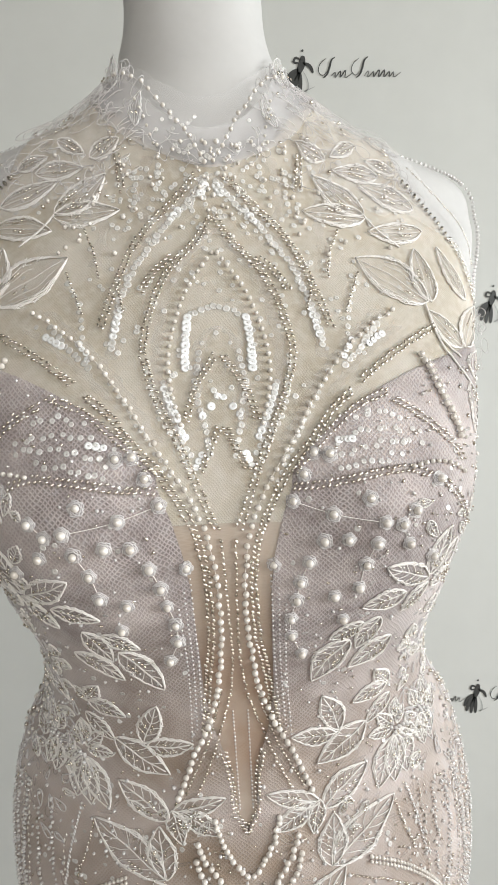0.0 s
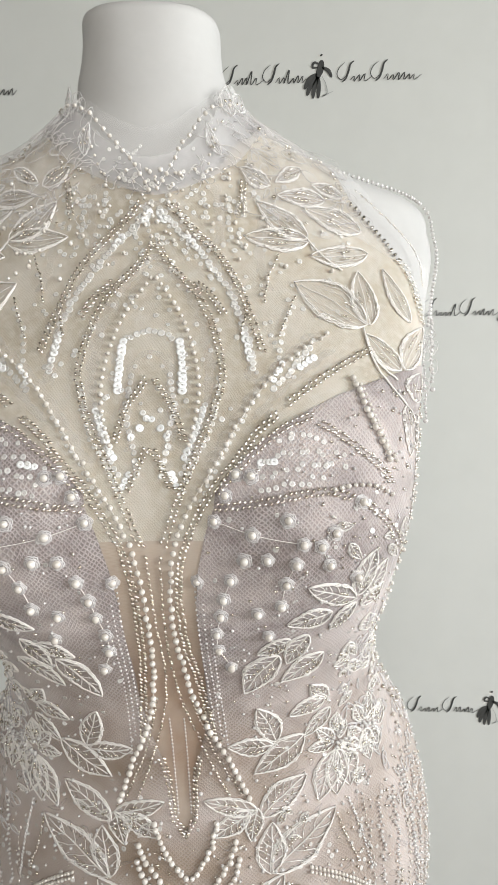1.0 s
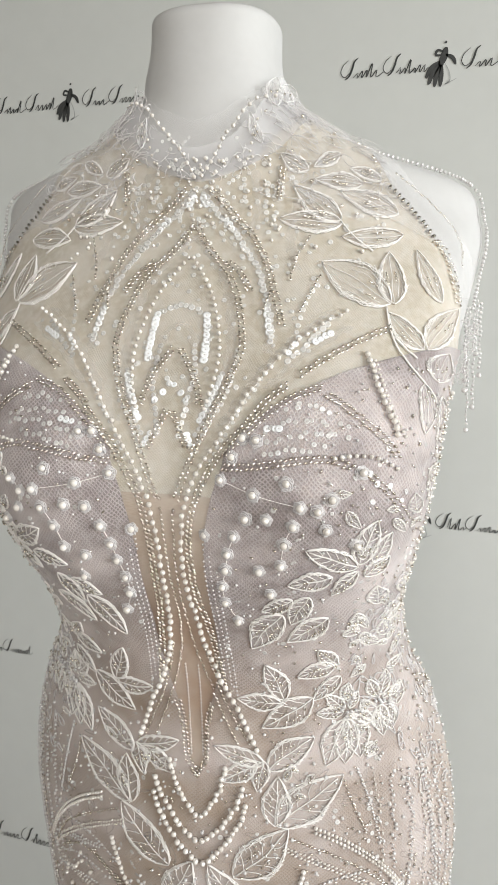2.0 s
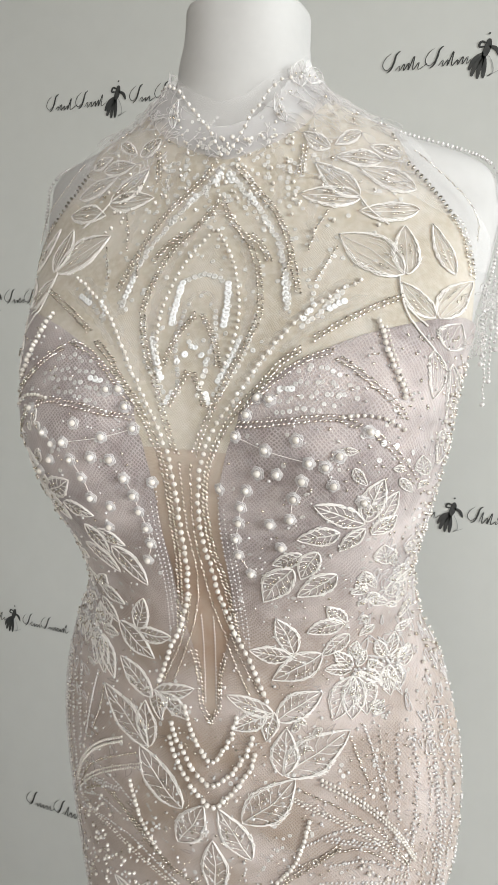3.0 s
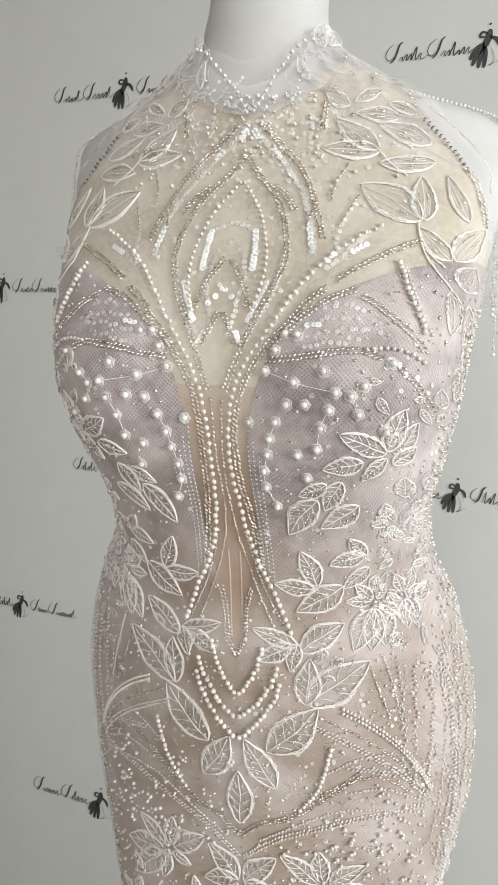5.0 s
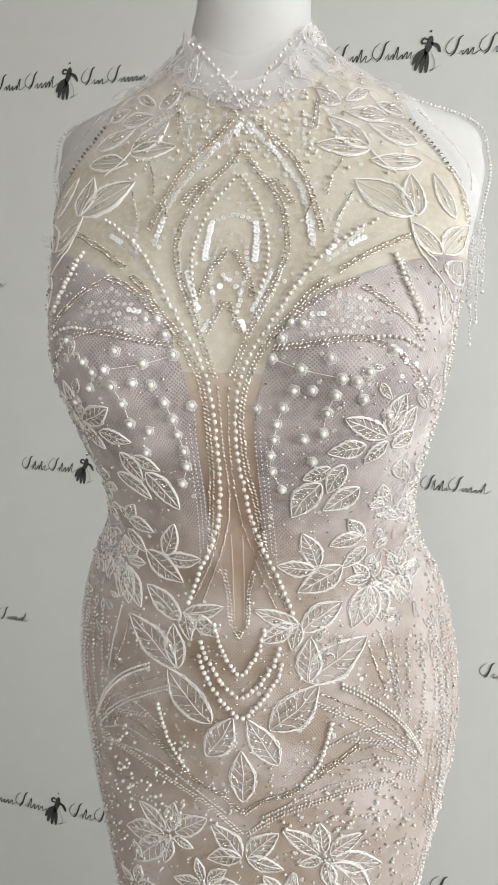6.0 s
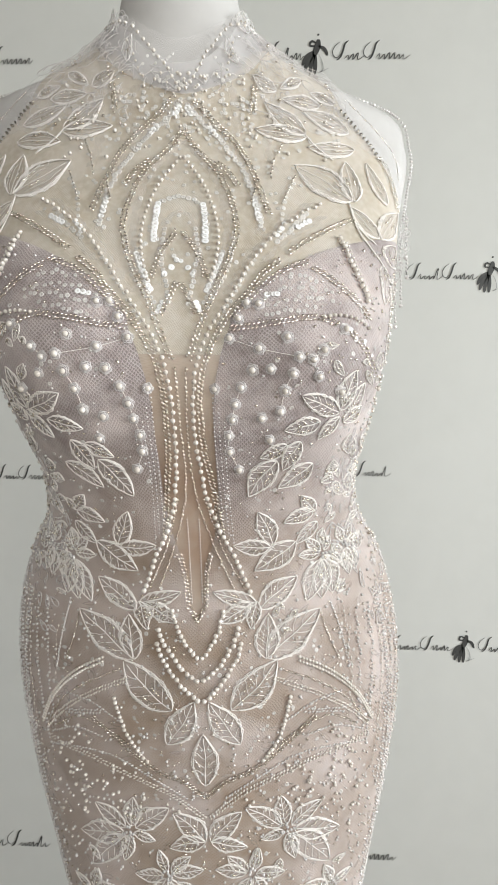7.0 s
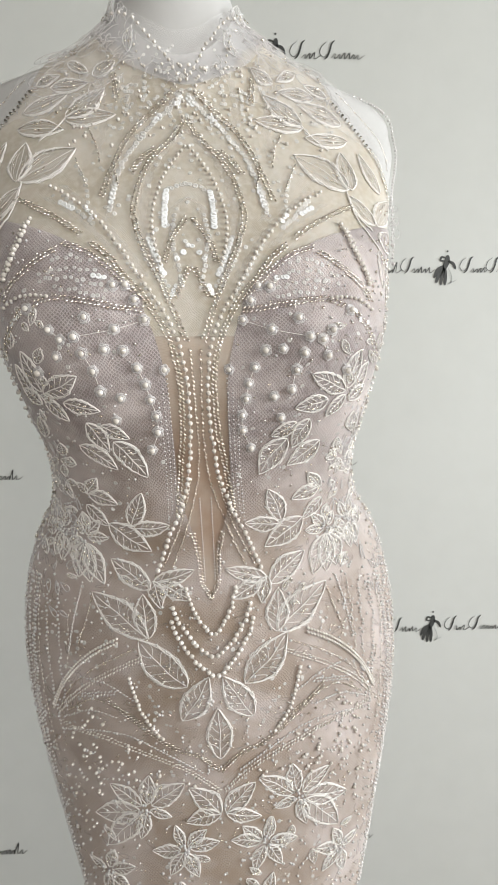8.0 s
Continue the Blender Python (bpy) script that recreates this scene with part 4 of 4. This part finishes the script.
    for u, z in ((0.082, 1.091), (0.095, 1.088), (0.107, 1.073), (0.133, 1.085), (0.149, 1.079), (0.091, 1.060), (0.108, 1.056), (0.127, 1.070), (0.133, 1.051), (0.064, 1.056), (0.040, 1.055), (0.093, 1.045),
                 (0.131, 1.033), (0.160, 1.050), (0.155, 1.029), (0.148, 0.998), (0.142, 1.066), (0.153, 1.098), (0.131, 1.128), (0.137, 1.112)):
        for k in range(3):
            p, n = skin(sg * (u + rng.gauss(0, 0.004) * k), z - 0.006 * k + rng.gauss(0, 0.003), 0.004)
            put_bead(s, SMALLBALL, p, n, Vector((1, 0, 0)), rng.uniform(0.0017, 0.0024))
    part("loose_pearl", s, M_PEARL, gown, "loose small pearls on the hip", kind="stuff")
    # flank and hip: upright columns of fine beads
    for k in range(9):
        th, s = 50 + 3.3 * k, Soup()
        z, top = (0.86 if k > 4 else 1.15 - 0.03 * k), 1.285 - 0.004 * abs(k - 7) - rng.random() * 0.02
        while z < top:
            p, n = side(sg * (th + rng.gauss(0, 0.35) + 3.0 * math.sin(z * 9 + k)), z, 0.0038)
            put_bead(s, SMALLBALL if k % 3 else BARREL, p, n, Vector((0, 0, 1)), 0.0015 * rng.uniform(0.7, 1.25))
            z += 0.0046 if k % 3 else 0.0052
        part("bead_column", s, (M_PEARL, M_CRYSTAL, M_CRYSTAL)[k % 3], gown, "upright column of fine beads down the hip", kind="stuff")
    for k in range(5):
        th, s = 70 + 7 * k, Soup()
        z = 1.30
        while z < 1.585:
            if rng.random() < 0.75:
                p, n = side(sg * (th + rng.gauss(0, 1.6)), z, 0.0042)
                put_bead(s, SMALLBALL, p, n, Vector((0, 0, 1)), rng.uniform(0.0013, 0.0022))
            z += rng.uniform(0.004, 0.009)
        part("bead_column", s, (M_PEARL, M_SILVER)[k % 2], gown, kind="stuff")
    # flank: tangle of corded loops and small leaves
    s = Soup()
    for _ in range(90):
        th, z, r = rng.uniform(46, 92), 1.345 + rng.gauss(0, 0.06), rng.uniform(0.004, 0.0085)
        a0, fat = rng.random() * 6, rng.uniform(0.45, 0.8)
        loop = []
        for t in np.linspace(0, math.tau, 14, endpoint=False):
            x, y = r * math.cos(t), r * fat * math.sin(t) * (0.6 + 0.4 * math.cos(t))
            x, y = x * math.cos(a0) - y * math.sin(a0), x * math.sin(a0) + y * math.cos(a0)
            loop.append(side(sg * (th + math.degrees(x / 0.16)), z + y, 0.0034)[0])
        s.tube(loop, 0.0006, 5, True)
    part("lace_tangle", s, M_FLUFF, gown, "dense tangle of corded lace loops at the waist", kind="stuff")
    # shoulder and armpit: fluffy sheer lace
    for count, spot in ((60, "shoulder"), (34, "armpit"), (90, "collar")):
        s = Soup()
        for _ in range(count):
            r, a0, fat = rng.uniform(0.003, 0.0075), rng.random() * 6, rng.uniform(0.35, 0.7)
            if spot == "shoulder":
                z = rng.uniform(1.725, 1.80)
                th = turn_of(min(rng.uniform(0.05, 0.165), u_arm(z) * 0.97), z)
            elif spot == "armpit":
                z, th = rng.uniform(1.595, 1.650), rng.uniform(72, 98)
            else:
                th = rng.uniform(4, 80)
                z = collar_foot(th) + rng.choice((rng.gauss(0.004, 0.006), rng.uniform(0.0, 0.030)))
            up = rng.uniform(0.002, 0.012 if spot == "armpit" else 0.005)
            loop = []
            for t in np.linspace(0, math.tau, 12, endpoint=False):
                x, y = r * math.cos(t), r * fat * math.sin(t) * (0.6 + 0.4 * math.cos(t))
                x, y = x * math.cos(a0) - y * math.sin(a0), x * math.sin(a0) + y * math.cos(a0)
                loop.append(side(sg * (th + math.degrees(x / 0.15)), z + y, up + 0.003 * math.sin(t))[0])
            s.tube(loop, 0.0003, 4, True)
        part("lace_tangle", s, M_FLUFF, gown, "fluffy sheer white lace loops at the " + spot, kind="stuff")
    s = Soup()
    for _ in range(32):
        z = rng.uniform(1.72, 1.805)
        u = min(rng.uniform(0.05, 0.17), u_arm(z) * 0.97)
        p, n = skin(sg * u, z, 0.0036)
        put_bead(s, BARREL if rng.random() < 0.5 else SMALLBALL, p, n, Vector((rng.gauss(0, 1), 0.2, rng.gauss(0, 1))), rng.uniform(0.0013, 0.0020))
    part("loose_bead", s, M_SILVER, gown, "loose silver beads on the shoulder lace", kind="stuff")
    # shoulder: rhinestones along the armhole, beaded edge, hanging fringe
    bead_row(m((0.149, 1.747), (0.163, 1.733), (0.174, 1.720), (0.186, 1.704)), lanes=1, pitch=0.0046, size=0.0024, slant=90, mat=M_DARK, label="smoky rhinestone chain along the armhole")
    bead_row(m((0.186, 1.704), (0.192, 1.697), (0.197, 1.684), (0.201, 1.668), (0.203, 1.655)), lanes=2, size=0.0017, slant=60)
    bead_row(m((0.153, 1.757), (0.170, 1.744), (0.184, 1.731), (0.197, 1.717), (0.203, 1.703), (0.204, 1.685)), lanes=1, pitch=0.0030, size=0.0012, slant=0, lift=0.0058)
    s, z = Soup(), 1.835
    while z > 1.655:
        p, n = side(sg * (84 if z < 1.775 else 84 - 120 * (z - 1.775)), z, 0.0026)
        put_bead(s, SMALLBALL, p, n, Vector((0, 0, 1)), 0.0017 * rng.uniform(0.85, 1.2))
        z -= 0.0034 if z < 1.76 else 0.0012 if z < 1.80 else 0.0022
    part("shoulder_string", s, M_CRYSTAL, gown, "string of clear beads draped over the bare shoulder")
    for dx, dy, low in ((0.0, 0.030, 1.553), (0.004, 0.018, 1.575), (-0.004, 0.006, 1.590), (0.008, 0.004, 1.604), (0.004, -0.010, 1.622), (-0.002, 0.040, 1.600)):
        s, z = Soup(), 1.664
        while z > low:
            put_bead(s, BARREL if rng.random() < 0.5 else SMALLBALL, Vector((sg * (0.219 + dx) + lean(z) + 0.0006 * math.sin(z * 300), dy + 0.0012 * math.sin(z * 90), z)), Vector((0, -1, 0)), Vector((0, 0, 1)), 0.0017)
            z -= 0.0040
        put_bead(s, SMALLBALL, Vector((sg * (0.219 + dx) + lean(low), dy, low - 0.003)), Vector((0, -1, 0)), Vector((0, 0, 1)), 0.0026)
        part("fringe_string", s, M_CRYSTAL, gown, "short hanging fringe string of clear beads")
    # hips and belly: lace loops and more sprays
    s = Soup()
    for _ in range(150):
        th, z, r = rng.uniform(8, 74), rng.choice((rng.uniform(0.88, 1.10), rng.uniform(1.10, 1.20), rng.uniform(1.22, 1.31))), rng.uniform(0.003, 0.0075)
        a0, fat = rng.random() * 6, rng.uniform(0.35, 0.7)
        loop = []
        for t in np.linspace(0, math.tau, 12, endpoint=False):
            x, y = r * math.cos(t), r * fat * math.sin(t) * (0.6 + 0.4 * math.cos(t))
            x, y = x * math.cos(a0) - y * math.sin(a0), x * math.sin(a0) + y * math.cos(a0)
            loop.append(side(sg * (th + math.degrees(x / 0.15)), z + y, 0.0029)[0])
        s.tube(loop, 0.00042, 4, True)
    part("lace_tangle", s, M_LACE, gown, "faint lace loops over the hip", kind="stuff")
    bead_row(m((0.165, 1.095), (0.130, 1.101), (0.095, 1.099), (0.060, 1.083), (0.020, 1.058)), lanes=1, mat=M_CRYSTAL)
    bead_row(m((0.140, 1.163), (0.110, 1.157), (0.085, 1.142)), lanes=1, mat=M_CRYSTAL)
    bead_row(m((0.172, 1.112), (0.150, 1.150), (0.118, 1.178), (0.080, 1.198)), lanes=1)
    bead_row(m((0.158, 1.120), (0.128, 1.138), (0.098, 1.130), (0.066, 1.108)), lanes=1)
    bead_row(m((0.120, 1.250), (0.128, 1.225), (0.138, 1.200)), lanes=1)
    bead_row(m((0.130, 1.260), (0.140, 1.230), (0.150, 1.190)), lanes=1, mat=M_CRYSTAL)
    # collar: pearls along the pointed edge
    pearl_strand(m((0.003, 1.749), (0.008, 1.759), (0.014, 1.769), (0.021, 1.781), (0.029, 1.790), (0.038, 1.803), (0.048, 1.812), (0.058, 1.816)), 0.0018, 0.0066)
    ball_row(m((0.047, 1.795), (0.043, 1.782), (0.040, 1.768), (0.036, 1.757)), 0.0014, 0.0062, M_PEARL, "small_pearl_trim")
    for pts in (((0.057, 1.838), (0.060, 1.806)), ((0.066, 1.842), (0.066, 1.812)), ((0.042, 1.800), (0.050, 1.776))):
        leaf(*m(*pts), 0.36, 2, 0.08, 0.5, M_VEIL)
    s = Soup()
    for _ in range(8):
        put_sequin(s, sg * rng.uniform(0.006, 0.048), rng.uniform(1.757, 1.785), 0.0015)
    part("loose_sequin", s, M_SEQUIN, gown, "faint sequins sewn on the collar", kind="stuff")

for garland, r in ((((0.040, 1.228), (0.038, 1.219), (0.029, 1.201), (0.015, 1.182), (0.0, 1.170)), 0.0026), (((0.038, 1.243), (0.036, 1.234), (0.027, 1.218), (0.013, 1.199), (0.0, 1.191)), 0.0026),
                   (((0.024, 1.262), (0.019, 1.242), (0.008, 1.222), (0.0, 1.213)), 0.0024)):
    pearl_strand(list(garland) + [(-u, z) for u, z in garland[-2::-1]], r, r * 2.25, label="hanging garland of ivory pearls at the belly")
leaf((0.0, 1.133), (0.0, 1.073), 0.48, 6)

# yoke and cups: loose sequins and pearls
s = Soup()
for _ in range(400):
    u, z = rng.gauss(0, 0.075), rng.choice((rng.uniform(1.70, 1.765), rng.uniform(1.58, 1.75)))
    if abs(u) < 0.15 and (abs(u) < (z - 1.47) * 0.75):
        put_sequin(s, u, z, rng.uniform(0.0015, 0.0023), 9)
part("loose_sequin", s, M_SEQUIN, gown, "loose pale sequins over the yoke", kind="stuff")
s = Soup()
for _ in range(110):
    u, z = rng.gauss(0, 0.07), rng.uniform(1.68, 1.765)
    if abs(u) < 0.15:
        p, n = skin(u, z, 0.0034)
        put_bead(s, SMALLBALL, p, n, Vector((1, 0, 0)), rng.uniform(0.0012, 0.0021))
part("loose_pearl", s, M_PEARL, gown, "loose small pearls below the collar", kind="stuff")
s = Soup()
for _ in range(420):
    th, z = rng.uniform(-80, 80), rng.choice((rng.uniform(0.88, 1.20), rng.uniform(1.20, 1.55)))
    u = around(th, z).x - lean(z)
    if abs(u) > net_inner(max(z, 1.253)) + 0.006 or z < 1.24:
        put_sequin(s, u, z, rng.uniform(0.0015, 0.0025), 20)
part("loose_sequin", s, M_SEQUIN, gown, "loose pale sequins over the net", kind="stuff")
s = Soup()
for _ in range(1700):
    th, z = rng.uniform(-95, 95), rng.choice((rng.uniform(0.88, 1.28), rng.uniform(0.88, 1.28), rng.uniform(1.28, 1.60)))
    u = abs(around(th, z).x - lean(z))
    if u > net_inner(max(z, 1.253)) + 0.004 or z < 1.25:
        p, n = side(th, z, 0.0032)
        put_bead(s, SMALLBALL, p, n, Vector((1, 0, 0)), rng.uniform(0.0010, 0.0019) if z < 1.3 else rng.uniform(0.0008, 0.0014))
part("fine_bead", s, M_CRYSTAL, gown, "fine clear beads scattered over the net", kind="stuff")
s = Soup()
for _ in range(1300):
    th, z = rng.uniform(-95, 95), rng.choice((rng.uniform(0.88, 1.28), rng.uniform(0.88, 1.28), rng.uniform(1.28, 1.60)))
    u = abs(around(th, z).x - lean(z))
    if u > net_inner(max(z, 1.253)) + 0.004 or z < 1.25:
        p, n = side(th, z, 0.0032)
        put_bead(s, BARREL, p, n, Vector((rng.gauss(0, 1), 0.1, rng.gauss(0, 1))), rng.uniform(0.0011, 0.0017))
part("fine_bead", s, M_SILVER, gown, "fine silver beads scattered over the net", kind="stuff")
